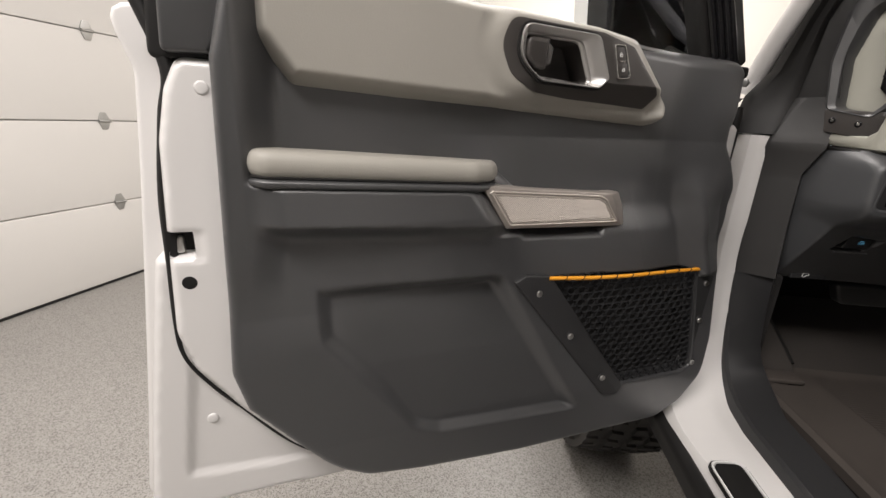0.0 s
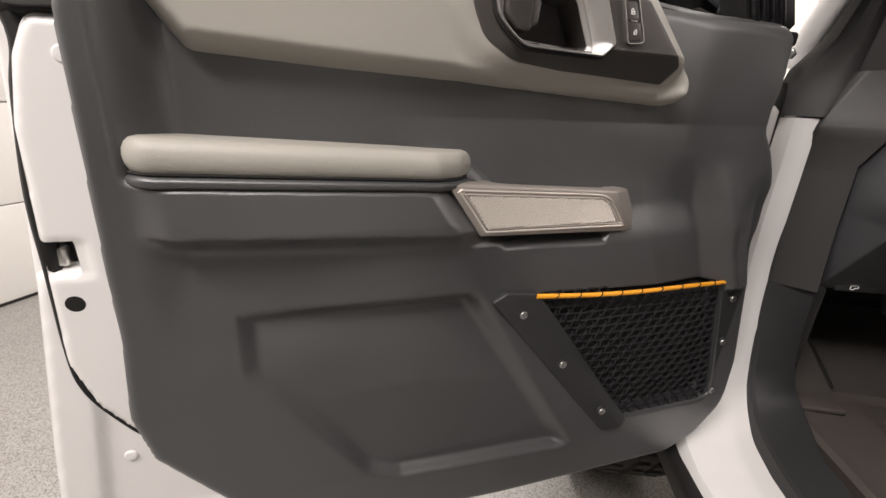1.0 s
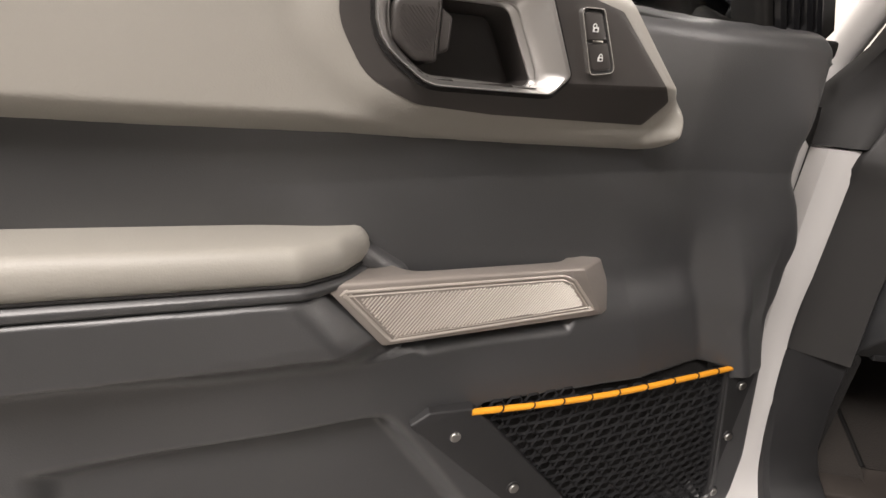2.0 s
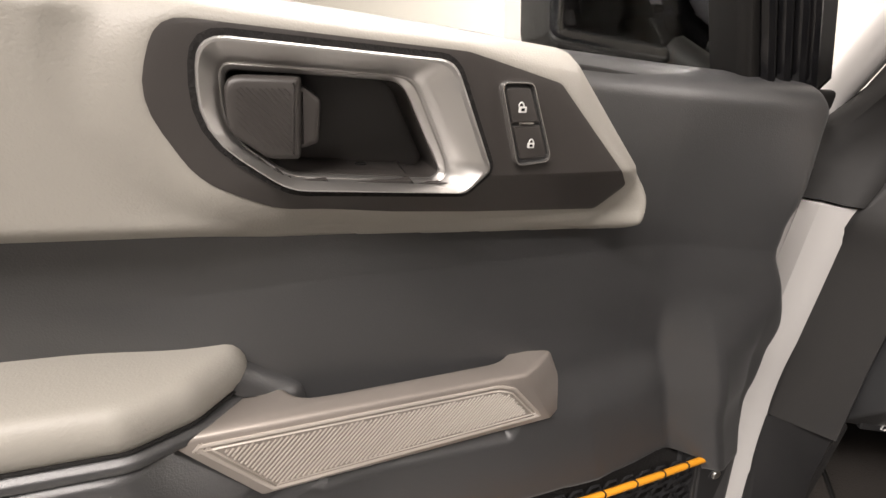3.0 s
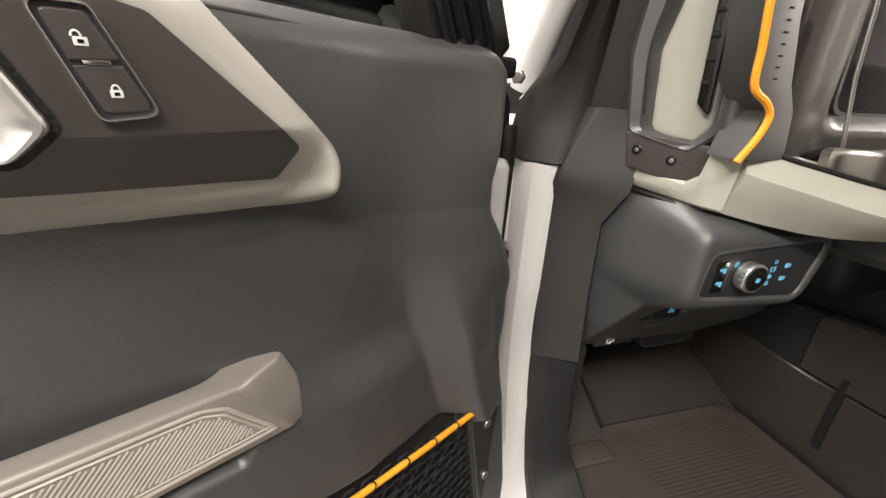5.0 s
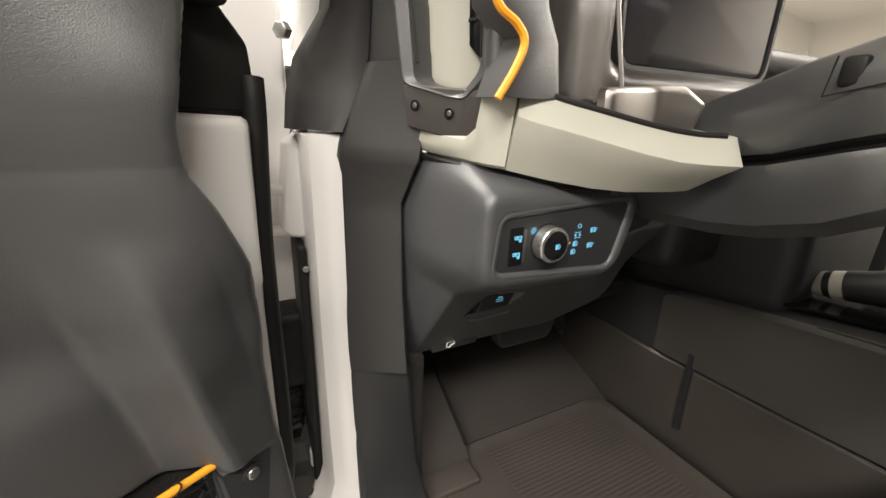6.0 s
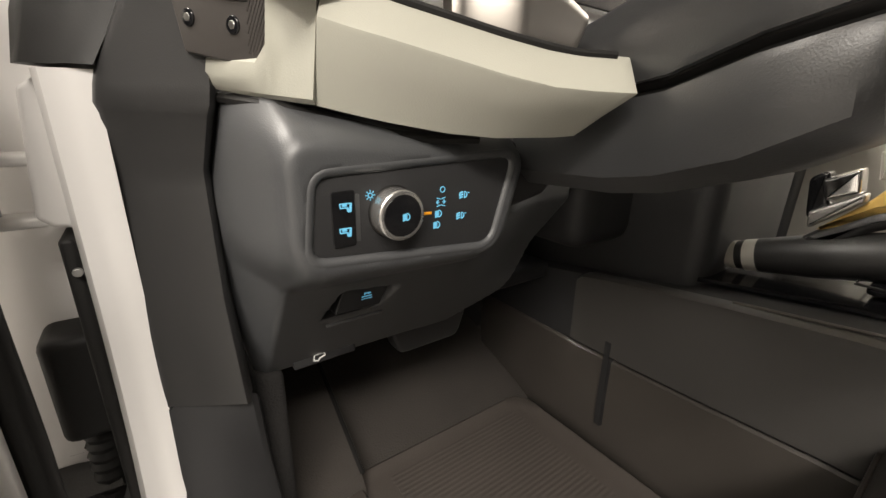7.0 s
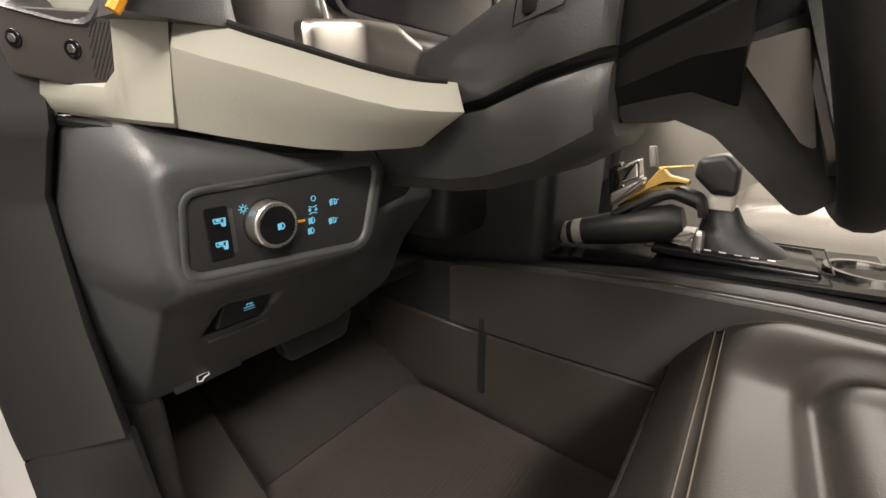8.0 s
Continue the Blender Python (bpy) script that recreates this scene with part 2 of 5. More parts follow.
def relief(outline, height, res=0.005, edge=0.01, back=0.02):
    """A moulded sheet: the outline filled by a fine grid, raised by height(x, y), its rim rounded and turned back."""
    p = ccw(outline)
    lo, hi = p.min(0) - res, p.max(0) + res
    xs, ys = np.arange(lo[0], hi[0] + res, res), np.arange(lo[1], hi[1] + res, res)
    gx, gy = np.meshgrid(xs, ys, indexing="ij")
    d, near = sdist(p, gx, gy)
    ny = len(ys)
    ins = d > -0.35 * res
    cell = ins[:-1, :-1] & ins[1:, :-1] & ins[1:, 1:] & ins[:-1, 1:]
    idx = np.arange(len(xs) * ny).reshape(len(xs), ny)
    faces = np.stack([idx[:-1, :-1], idx[1:, :-1], idx[1:, 1:], idx[:-1, 1:]], -1)[cell]
    use, inv = np.unique(faces, return_inverse=True)
    faces = inv.reshape(-1, 4)
    e = np.vstack([faces[:, [0, 1]], faces[:, [1, 2]], faces[:, [2, 3]], faces[:, [3, 0]]])
    key = {}
    for a, b in e:
        key[(a, b)] = True
    rim = [(a, b) for a, b in key if (b, a) not in key]
    x, y, dd, nr = gx.ravel()[use].copy(), gy.ravel()[use].copy(), d.ravel()[use].copy(), near.reshape(-1, 2)[use]
    on_rim = np.unique(np.array(rim))
    x[on_rim], y[on_rim], dd[on_rim] = nr[on_rim, 0], nr[on_rim, 1], 0
    k = np.clip(1 - dd / edge, 0, 1)
    z = height(x, y) - edge * (1 - np.sqrt(1 - k * k))
    verts = np.stack([x, y, z], 1)
    fl = [tuple(f) for f in faces]
    below = {}
    extra = []
    for v in on_rim:
        below[v] = len(verts) + len(extra)
        extra.append(verts[v] - (0, 0, back))
    fl += [(b, a, below[a], below[b]) for a, b in rim]
    return np.vstack([verts, np.array(extra)]), fl


def tube(path, r, n=8, closed=False):
    """A round bar along a path; r may be one radius or one for each point."""
    p = [Vector(v) for v in path]
    rad = r if hasattr(r, "__len__") else [r] * len(p)
    rings, up = [], None
    for i, v in enumerate(p):
        a = p[(i - 1) % len(p)] if closed or i else p[0]
        b = p[(i + 1) % len(p)] if closed or i < len(p) - 1 else p[-1]
        d = (b - a).normalized()
        if up is None:
            up = d.orthogonal().normalized()
        up = (up - d * up.dot(d)).normalized()
        side = d.cross(up)
        rings.append([v + rad[i] * (math.cos(t) * up + math.sin(t) * side) for t in np.linspace(0, 2 * math.pi, n, endpoint=False)])
    if closed:
        rings.append(rings[0])
    return rings_mesh(rings, caps=not closed)


def smooth_path(pts, n=40):
    """A Catmull-Rom line through the points."""
    p = np.asarray(pts, float)
    p = np.vstack([2 * p[0] - p[1], p, 2 * p[-1] - p[-2]])
    out = []
    for t in np.linspace(0, len(p) - 3 - 1e-9, n):
        i = int(t)
        u = t - i
        a, b, c, d = p[i : i + 4]
        out.append(0.5 * (2 * b + (c - a) * u + (2 * a - 5 * b + 4 * c - d) * u * u + (3 * b - a - 3 * c + d) * u**3))
    return np.array(out)


def rbox(size, centre=(0, 0, 0), bevel=0.005, m=None, seg=3):
    bm = bmesh.new()
    bmesh.ops.create_cube(bm, size=1)
    bmesh.ops.scale(bm, vec=size, verts=bm.verts)
    if bevel:
        bmesh.ops.bevel(bm, geom=list(bm.edges), offset=min(bevel, 0.45 * min(size)), segments=seg, affect="EDGES", profile=0.5)
    bmesh.ops.translate(bm, vec=centre, verts=bm.verts)
    if m is not None:
        bmesh.ops.transform(bm, matrix=m, verts=bm.verts)
    return bm


def disc(r, z0, z1, bevel=0.001, n=32, centre=(0, 0)):
    a = np.linspace(0, 2 * math.pi, n, endpoint=False)
    return prism(np.c_[centre[0] + r * np.cos(a), centre[1] + r * np.sin(a)], z0, z1, bevel)


def moved(geo, m):
    if not isinstance(geo, tuple):
        bmesh.ops.transform(geo, matrix=m, verts=geo.verts)
        return geo
    v, f = geo
    return [m @ Vector(p) for p in v], f


def joined(geos):
    verts, faces = [], []
    for v, f in geos:
        o = len(verts)
        verts += [tuple(map(float, p)) for p in v]
        faces += [tuple(int(i) + o for i in q) for q in f]
    return verts, faces


# ---- the workshop ----


def wall(name, centre, size, mat, label):
    return tagged(part(name, rbox(size, centre, 0), mat), label, "wall" if "wall" in name else name, "", "structure")


wall("floor", (1.5, 0.5, -0.05), (9.0, 10.0, 0.1), EPOXY, "grey and white flecked epoxy garage floor")
wall("ceiling", (1.5, 0.5, 3.05), (9.0, 10.0, 0.1), WALL, "plain off-white painted workshop ceiling")
wall("wall_north", (1.5, 4.6, 1.5), (8.6, 0.12, 3.0), WALL, "plain off-white painted wall ahead of the car")
# unseen wall, coloured dark so the trim and mirror reflect less light
wall("wall_south", (1.5, -4.2, 1.5), (8.6, 0.12, 3.0), WALL_GREY, "unseen wall behind the camera, darkened to keep reflections dark")
wall("wall_east", (5.7, 0.2, 1.5), (0.12, 9.0, 3.0), WALL, "plain off-white painted wall across the car")
wall("wall_west", (-2.86, 0.2, 1.5), (0.12, 9.0, 3.0), WALL, "off-white wall that carries the garage door")

garage = thing("garage_door", pose(-2.66, 0, 0), "white sectional garage door with steel hinges", "garage door")
for i in range(5):
    z0, z1 = 0.012 + 0.495 * i, 0.012 + 0.495 * (i + 1)
    part("door_section", rbox((0.05, 6.4, z1 - z0 - 0.005), (0, 0.4, (z0 + z1) / 2), 0.006), DOOR_WHITE, garage)
part("bottom_seal", rbox((0.055, 6.4, 0.014), (0, 0.4, 0.007), 0.003), RUBBER, garage, "black rubber seal along the floor")


def garage_hinge(y, z):
    leaf = fillet([(-0.016, -0.05), (0.016, -0.05), (0.038, 0), (0.016, 0.05), (-0.016, 0.05), (-0.038, 0)], 0.006)
    m = pose(0.026, y, z, 90, 0, 90)
    h = part("hinge", moved(prism(leaf, 0, 0.004, 0.001), m), GALV, garage, "galvanised steel hinge")
    part("hinge_knuckle", moved(tube([(-0.035, 0, 0.008), (0.035, 0, 0.008)], 0.008, 10), m), GALV, h)


for hy in (2.01, 0.85, -0.6):
    for i in range(1, 5):
        garage_hinge(hy, 0.012 + 0.495 * i)

# housings added for the unseen lamps
for lx, ly, sx, sy, watts in LAMPS:
    lamp = thing("unseen_ceiling_light", pose(lx, ly, 2.94), "unseen ceiling lamp added to light the door and cabin", "ceiling light", "ceiling lights")
    part("housing", rbox((sx + 0.06, sy + 0.06, 0.05), (0, 0, 0.035), 0.008), DOOR_WHITE, lamp)

# ---- the open car door ----
# local x runs towards the hinge, y up, z towards the driver
DA = radians(34.7)
DOOR = Matrix(((math.cos(DA), 0, math.sin(DA), 0), (math.sin(DA), 0, -math.cos(DA), 0.685), (0, 1, 0, 0), (0, 0, 0, 1)))
door = thing("driver_door", DOOR, "open white car door with charcoal and grey inner trim", "car door")

TRIM = fillet([(-0.463, 0.72, 0.04), (-0.447, 0.663, 0.02), (-0.329, 0.527, 0.2), (-0.275, 0.497, 0.06), (-0.177, 0.482, 0.2), (0.018, 0.466, 0.2), (0.37, 0.457, 0.05), (0.435, 0.488, 0.06), (0.484, 0.545, 0.06), (0.497, 0.64, 0.1), (0.487, 0.80, 0.1), (0.490, 0.92, 0.1), (0.484, 0.972, 0.05), (0.464, 1.022, 0.03), (0.447, 1.052, 0.02), (0.444, 1.085, 0.03), (0.455, 1.13, 0.06), (0.473, 1.185, 0.03), (0.464, 1.2125, 0.014), (0.40, 1.218, 0.05), (0.225, 1.228, 0.1), (0.02, 1.243, 0.1), (-0.40, 1.275, 0.02), (-0.428, 1.21, 0.02), (-0.446, 1.139, 0.02), (-0.454, 0.93, 0.05)])
INSERT = fillet([(-0.40, 1.274, 0.01), (-0.402, 1.172, 0.03), (-0.358, 1.1145, 0.02), (-0.217, 1.1065, 0.1), (-0.03, 1.0985, 0.1), (0.245, 1.0845, 0.03), (0.276, 1.0855, 0.026), (0.287, 1.124, 0.04), (0.199, 1.220, 0.012), (0.19, 1.2265, 0.004), (0.02, 1.240, 0.1)])
BEZEL_OUT = fillet([(-0.034, 1.2205, 0.016), (0.0955, 1.2135, 0.014), (0.1215, 1.152, 0.006), (0.105, 1.1378, 0.008), (0.0005, 1.1423, 0.03), (-0.0405, 1.174, 0.04)])
BEZEL_IN = fillet([(-0.025, 1.205, 0.005), (0.068, 1.2015, 0.014), (0.0925, 1.1485, 0.004), (0.0865, 1.1442, 0.004), (0.0005, 1.1505, 0.02), (-0.0260, 1.173, 0.03)])
SWITCH_PANEL = fillet([(-0.050, 1.2275, 0.02), (-0.066, 1.190, 0.04), (-0.046, 1.148, 0.04), (-0.006, 1.128, 0.05), (0.063, 1.1205, 0.1), (0.226, 1.112, 0.006), (0.239, 1.134, 0.004), (0.166, 1.2035, 0.008), (0.104, 1.2185, 0.01)])
POCKET = fillet([(0.055, 0.818, 0.01), (0.235, 0.578, 0.015), (0.425, 0.574, 0.02), (0.44, 0.60, 0.02), (0.418, 0.804, 0.01)])
RECESS_LOW = fillet([(-0.345, 0.838, 0.012), (-0.345, 0.752, 0.05), (-0.195, 0.575, 0.06), (-0.15, 0.558, 0.04), (0.20, 0.535, 0), (0.20, 0.838, 0)], n=9)


def pad_mid(u):
    return 1.0182 - 0.042 * (u + 0.41)


def pad_half(u):
    return 0.0188 - 0.004 * (u + 0.41)


def tilt(u):
    """The handle plate leans back towards the rear of the door."""
    return 0.07 * np.clip(np.asarray(u, float) - 0.12, -0.18, 0)


def tilted(geo, floor=-0.0195):
    v, f = geo
    v = np.array([tuple(p) for p in v], float)
    v[:, 2] += tilt(v[:, 0]) * np.clip((v[:, 2] - floor) / -floor, 0, 1)
    return v, f


def trim_height(u, v):
    low = np.clip(0.09 * (0.80 - v), 0, 0.02)
    rec = -0.055
    left_rim = 1 - sstep(-0.425, -0.372, u)
    face = 0.021 - 0.008 * np.clip((v - 0.938) / 0.05, 0, 1)
    under = (-0.004 - 0.014 * sstep(-0.12, -0.30, u)) * sstep(0.74, 0.90, v)
    crease = 0.9235 - 0.046 * (u + 0.05)
    k = (1 - np.clip((crease - v) / 0.034, 0, 1)) ** 2
    mid = under * (1 - k) + low + face * k
    ledge = pad_mid(u) - pad_half(u) - 0.0055
    k = sstep(-0.007, 0.007, v - ledge)
    mid = mid * (1 - k) + rec * k
    rim_w = -0.002 + low
    left_rim = left_rim * sstep(0.76, 0.90, v)
    mid = mid * (1 - left_rim) + rim_w * left_rim
    right = low - 0.055 * np.clip((v - 0.79) / 0.27, 0, 1) + 0.044 * sstep(0.32, 0.46, u) * sstep(0.85, 1.00, v) * (1 - 0.45 * sstep(1.10, 1.20, v))
    q = u + 0.20 * (v - 0.80)
    ridge = np.interp(q, [0.28, 0.385, 0.391, 0.428, 0.436, 0.485], [0.0, -0.017, -0.016, 0.018, 0.019, 0.0]) * sstep(1.02, 0.92, v) * sstep(0.785, 0.80, v)
    diag = u - (-0.098 + 0.70 * (0.985 - v))
    s = np.where(v > 0.90, sstep(-0.030, 0.050, diag), sstep(-0.06, 0.06, u))
    w = mid * (1 - s) + (right + ridge) * s
    # the slot below the pull handle
    slot, _ = sdist([(-0.022, 0.915), (0.178, 0.906), (0.170, 0.893), (0.004, 0.898)], u, v)
    w = w - 0.018 * sstep(-0.010, 0.008, slot)
    w = w - 0.010 * sstep(-0.10, 0.02, u) * sstep(0.885, 0.945, v) * sstep(1.09, 0.965, v)
    d, _ = sdist(RECESS_LOW, u, v)
    w = w - (0.45 + 0.55 * sstep(-0.36, -0.18, u)) * (0.018 + 0.010 * np.clip((v - 0.70) / 0.12, 0, 1)) * sstep(0.0, 0.011 + 0.015 * sstep(0.58, 0.68, v), d) * sstep(0.005, 0.035, (0.148 - u) * 0.85 - (v - 0.552) * 0.527)
    d, _ = sdist(POCKET, u, v)
    w = w - 0.03 * sstep(-0.004, 0.006, d)
    roll = np.clip((v - (1.2105 - 0.058 * (u - 0.02))) / 0.030, 0, 1)
    w = w - 0.024 * roll * roll * sstep(0.12, 0.20, u)
    d, _ = sdist(BEZEL_OUT, u, v)
    w = np.where(d > 0, -0.085, w)
    return w


part("trim_panel", relief(TRIM, trim_height, 0.0026, 0.014, 0.03), CHARCOAL, door, "charcoal moulded door trim with ledges and recesses", 88)


def plate_level(u, v):
    """The handle plate: an upper face and, below a crease, a face that turns under."""
    return -0.006 + tilt(u) - 0.021 * np.clip((1.1465 - v) / 0.032, 0, 1.2) * sstep(-0.05, 0.03, u)


def insert_height(u, v):
    d, _ = sdist(INSERT, u, v)
    inner, _ = sdist(SWITCH_PANEL, u, v)
    base = -0.057 + 0.048 * np.sin(math.pi / 2 * np.clip((d + 0.002) / 0.024, 0, 1)) + tilt(u)
    share = np.clip(d + 0.002, 0, 1) / (np.clip(d + 0.002, 0, 1) + np.clip(-inner, 0, 1) + 1e-6)
    band = -0.057 + (plate_level(u, v) - 0.0012 + 0.057) * np.sin(math.pi / 2 * share ** 0.8)
    q = sstep(-0.045, -0.015, inner)
    w = base * (1 - q) + band * q - 0.008 * sstep(0.002, 0.006, inner)
    d, _ = sdist(BEZEL_OUT, u, v)
    return np.where(d > 0.004, -0.08, w)


part("upper_insert", relief(INSERT, insert_height, 0.0024, 0.005, 0.02), GREY_PAD, door, "warm grey padded vinyl upper insert", 60)


def switch_height(u, v):
    w = plate_level(u, v)
    d, _ = sdist(BEZEL_OUT, u, v)
    return np.where(d > 0.006, -0.075, w)


part("switch_panel", relief(SWITCH_PANEL, switch_height, 0.0022, 0.0004, 0.010), BROWNBLACK, door, "dark brown satin switch panel", 20)
bez = part("handle_bezel", tilted(frame_ring(BEZEL_OUT, BEZEL_IN, [(0.0, -0.02), (0.0, -0.003), (0.03, 0.0), (0.08, 0.0014), (0.16, 0.0013), (0.34, -0.0022), (0.55, -0.0078), (0.72, -0.0125), (0.76, -0.0150), (0.80, -0.0155), (0.84, -0.0150), (0.97, -0.0178), (1.0, -0.0195), (1.01, -0.03)], 160)), SATIN, door, "satin silver bezel round the inner door handle", 28)
part("bezel_gap", tilted(frame_ring(inset(ccw(BEZEL_OUT), -0.0034), inset(ccw(BEZEL_OUT), 0.001), [(0.0, -0.02), (0.0, -0.0052), (1.0, -0.0052), (1.0, -0.02)], 120)), MATT_BLACK, bez)
part("cup_drain", moved(disc(0.004, -0.001, 0.0012, 0.0004, 20), pose(0.046, 1.1475, -0.052, -90)), MATT_BLACK, bez)
part("handle_cup", relief(inset(ccw(BEZEL_IN), -0.004), lambda u, v: -0.066 + 0.006 * sstep(0.03, 0.10, u), 0.003, 0.002, 0.004), BROWNBLACK, bez, "dark recessed cup behind the handle")
part("cup_wall", frame_ring(inset(ccw(BEZEL_IN), -0.004), inset(ccw(BEZEL_IN), 0.0005), [(0.0, -0.07), (0.0, -0.0225), (1.0, -0.0205), (1.0, -0.07)], 120), BROWNBLACK, bez)
LEVER = fillet([(-0.025, 1.2025, 0.010), (0.0127, 1.2025, 0.003), (0.0085, 1.1590, 0.004), (-0.0085, 1.1600, 0.008), (-0.0265, 1.174, 0.012)])
lever = part("release_lever", prism(LEVER, -0.062, -0.0105, 0.004), BROWNBLACK, door, "ribbed dark grey release lever")
part("lever_lip", prism(fillet([(0.0100, 1.1997, 0.003), (0.0218, 1.1910, 0.004), (0.0190, 1.1680, 0.004), (0.0075, 1.1638, 0.003)]), -0.062, -0.0150, 0.003), BROWNBLACK, lever)
ribs = []
pad = inset(ccw(LEVER), 0.005)
for i in range(40):
    ts = np.linspace(0, 1, 40)
    us, vs = -0.080 + 0.0030 * i + 0.048 * ts, 1.206 - 0.054 * ts
    ok = np.where(sdist(pad, us, vs)[0] > 0)[0]
    if len(ok) > 2:
        ribs.append(tube([(us[k], vs[k], -0.0104) for k in (ok[0], ok[-1])], 0.0006, 5))
part("lever_ribs", joined(ribs), BROWNBLACK, lever)

lock = part("lock_switch", prism(fillet([(0.1235, 1.2025, 0.004), (0.1435, 1.2025, 0.004), (0.1625, 1.157, 0.005), (0.1395, 1.155, 0.005)]), -0.008, -0.0035, 0.001), CHARCOAL_DARK, door, "black lock switch with bright surround")
LK_OUT = fillet([(0.1225, 1.2035, 0.004), (0.1442, 1.2035, 0.004), (0.1636, 1.1565, 0.005), (0.1386, 1.154, 0.005)])
part("switch_surround", frame_ring(inset(ccw(LK_OUT), -0.0004), inset(ccw(LK_OUT), 0.0011), [(0, -0.008), (0, -0.0030), (0.3, -0.0012), (0.7, -0.0012), (1, -0.0030), (1, -0.008)], 64), BRIGHT_TRIM, lock, "thin chrome surround")
part("unlock_key", prism(fillet([(0.1262, 1.2005, 0.003), (0.1425, 1.2005, 0.003), (0.1515, 1.1808, 0.001), (0.1327, 1.180, 0.001)]), -0.005, -0.0022, 0.0012), BROWNBLACK, lock)
part("lock_key", prism(fillet([(0.1332, 1.1785, 0.001), (0.152, 1.179, 0.001), (0.1603, 1.1592, 0.003), (0.1408, 1.158, 0.003)]), -0.005, -0.0022, 0.0012), BROWNBLACK, lock)
part("key_marker", prism(fillet([(0.137, 1.1808, 0.0005), (0.147, 1.1808, 0.0005), (0.1475, 1.1790, 0.0005), (0.1375, 1.1790, 0.0005)]), -0.003, -0.0018, 0.0004), CHROME, lock)


def padlock(cu, cv, s, shift):
    body = prism(fillet([(cu - 0.5 * s, cv - 0.6 * s), (cu + 0.5 * s, cv - 0.6 * s), (cu + 0.5 * s, cv + 0.1 * s), (cu - 0.5 * s, cv + 0.1 * s)], 0.1 * s), -0.0025, -0.0016, 0.0001)
    hole = prism(fillet([(cu - 0.22 * s, cv - 0.4 * s), (cu + 0.22 * s, cv - 0.4 * s), (cu + 0.22 * s, cv - 0.1 * s), (cu - 0.22 * s, cv - 0.1 * s)], 0.05 * s), -0.0016, -0.0013, 0.0001)
    arc = [(cu + shift + 0.32 * s * math.cos(t), cv + 0.1 * s + 0.45 * s * math.sin(t), -0.0018) for t in np.linspace(0.0, math.pi, 9)]
    p = part("padlock_symbol", joined([body, tube(arc, 0.09 * s, 6)]), ICON_WHITE, lock, "white padlock symbol")
    part("symbol_hole", hole, GLOSS_BLACK, p)


padlock(0.1385, 1.1895, 0.0052, -0.0012)
padlock(0.1468, 1.1680, 0.0048, 0.0)

# armrest pad: plan in x and depth, raised through the height
plan = fillet([(-0.420, -0.09, 0.01), (-0.417, -0.003, 0.02), (-0.397, 0.014, 0.03), (-0.104, 0.012, 0.03), (-0.070, -0.006, 0.03), (-0.044, -0.040, 0.020), (-0.046, -0.09, 0.005)], n=7)
plan = ccw(plan)
rings = []
for i in range(9):
    t = math.pi * i / 8
    off, h = 0.013 * (1 - math.sin(t)), -math.cos(t)
    q = inset(plan, off)
    rings.append(np.c_[q[:, 0], pad_mid(q[:, 0]) + pad_half(q[:, 0]) * h, q[:, 1]])
arm = part("armrest_pad", rings_mesh(rings[::-1]), GREY_PAD, door, "soft warm grey vinyl armrest pad", 70)
part("armrest_seam", tube([(p[0], pad_mid(p[0]) - pad_half(p[0]) + 0.0035, p[1] - 0.001) for p in inset(plan, 0.003) if p[1] > -0.05], 0.0016, 6), MATT_BLACK, arm)
rings = []
for off, drop in ((0.006, -0.003), (0.003, -0.0005), (0.0, 0.0008), (-0.0012, 0.0028), (-0.0010, 0.0070), (0.003, 0.0105), (0.010, 0.0115)):
    q = inset(plan, off)
    rings.append(np.c_[q[:, 0], pad_mid(q[:, 0]) - pad_half(q[:, 0]) - drop, q[:, 1]])
part("armrest_plinth", rings_mesh(rings), CHARCOAL, arm, "charcoal lip below the armrest pad", 50)
part("armrest_bracket", prism(fillet([(-0.085, 1.010, 0.006), (-0.050, 1.010, 0.012), (-0.006, 0.976, 0.020), (-0.004, 0.955, 0.006), (-0.085, 0.968, 0.004)]), -0.085, -0.032, 0.020), CHARCOAL, door)


# pull handle, leaning back towards the hinge
def lean(geo):
    v, f = geo
    v = np.array([tuple(p) for p in v], float)
    v[:, 2] -= 0.062 * (v[:, 0] + 0.086)
    return v, f


def grip_plan(k):
    """Outline in x and depth at the share k from the top edge to the lower edge."""
    l, r = -0.090 + 0.050 * k, 0.176 + 0.038 * k
    back = 0.012 * k
    return ccw(fillet([(l, 0.0, 0.001), (r, 0.0, 0.008), (r + 0.036, -0.020, 0.012), (r + 0.058, -0.042, 0.014), (r + 0.050, -0.072, 0.006), (r + 0.026, -0.068, 0.014), (0.166 + 0.03 * k, -0.023 + 0.4 * back, 0.04), (0.02, -0.020 + 0.4 * back, 0.03), (-0.012, -0.021 + 0.4 * back, 0.04), (-0.045 + 0.02 * k, -0.070, 0.006), (l - 0.004, -0.030, 0.01)], n=6))


rings = []
for k, off in ((0.0, 0.0045), (0.012, 0.002), (0.03, 0.0007), (0.06, 0.0), (0.35, 0.0), (0.65, 0.0), (0.95, 0.0), (0.98, 0.001), (1.0, 0.003)):
    p = inset(grip_plan(k), off)
    top, low = 0.986 - 0.0705 * (p[:, 0] + 0.090), 0.914 - 0.043 * (p[:, 0] + 0.040)
    top = top + 0.005 * sstep(-0.045, -0.08, p[:, 1]) * sstep(0.14, 0.19, p[:, 0])
    rings.append(np.c_[p[:, 0], top + (low - top) * k, p[:, 1]])
pull = part("pull_handle", lean(rings_mesh(rings)), BRONZE, door, "bronze grey metallic pull handle", 40)
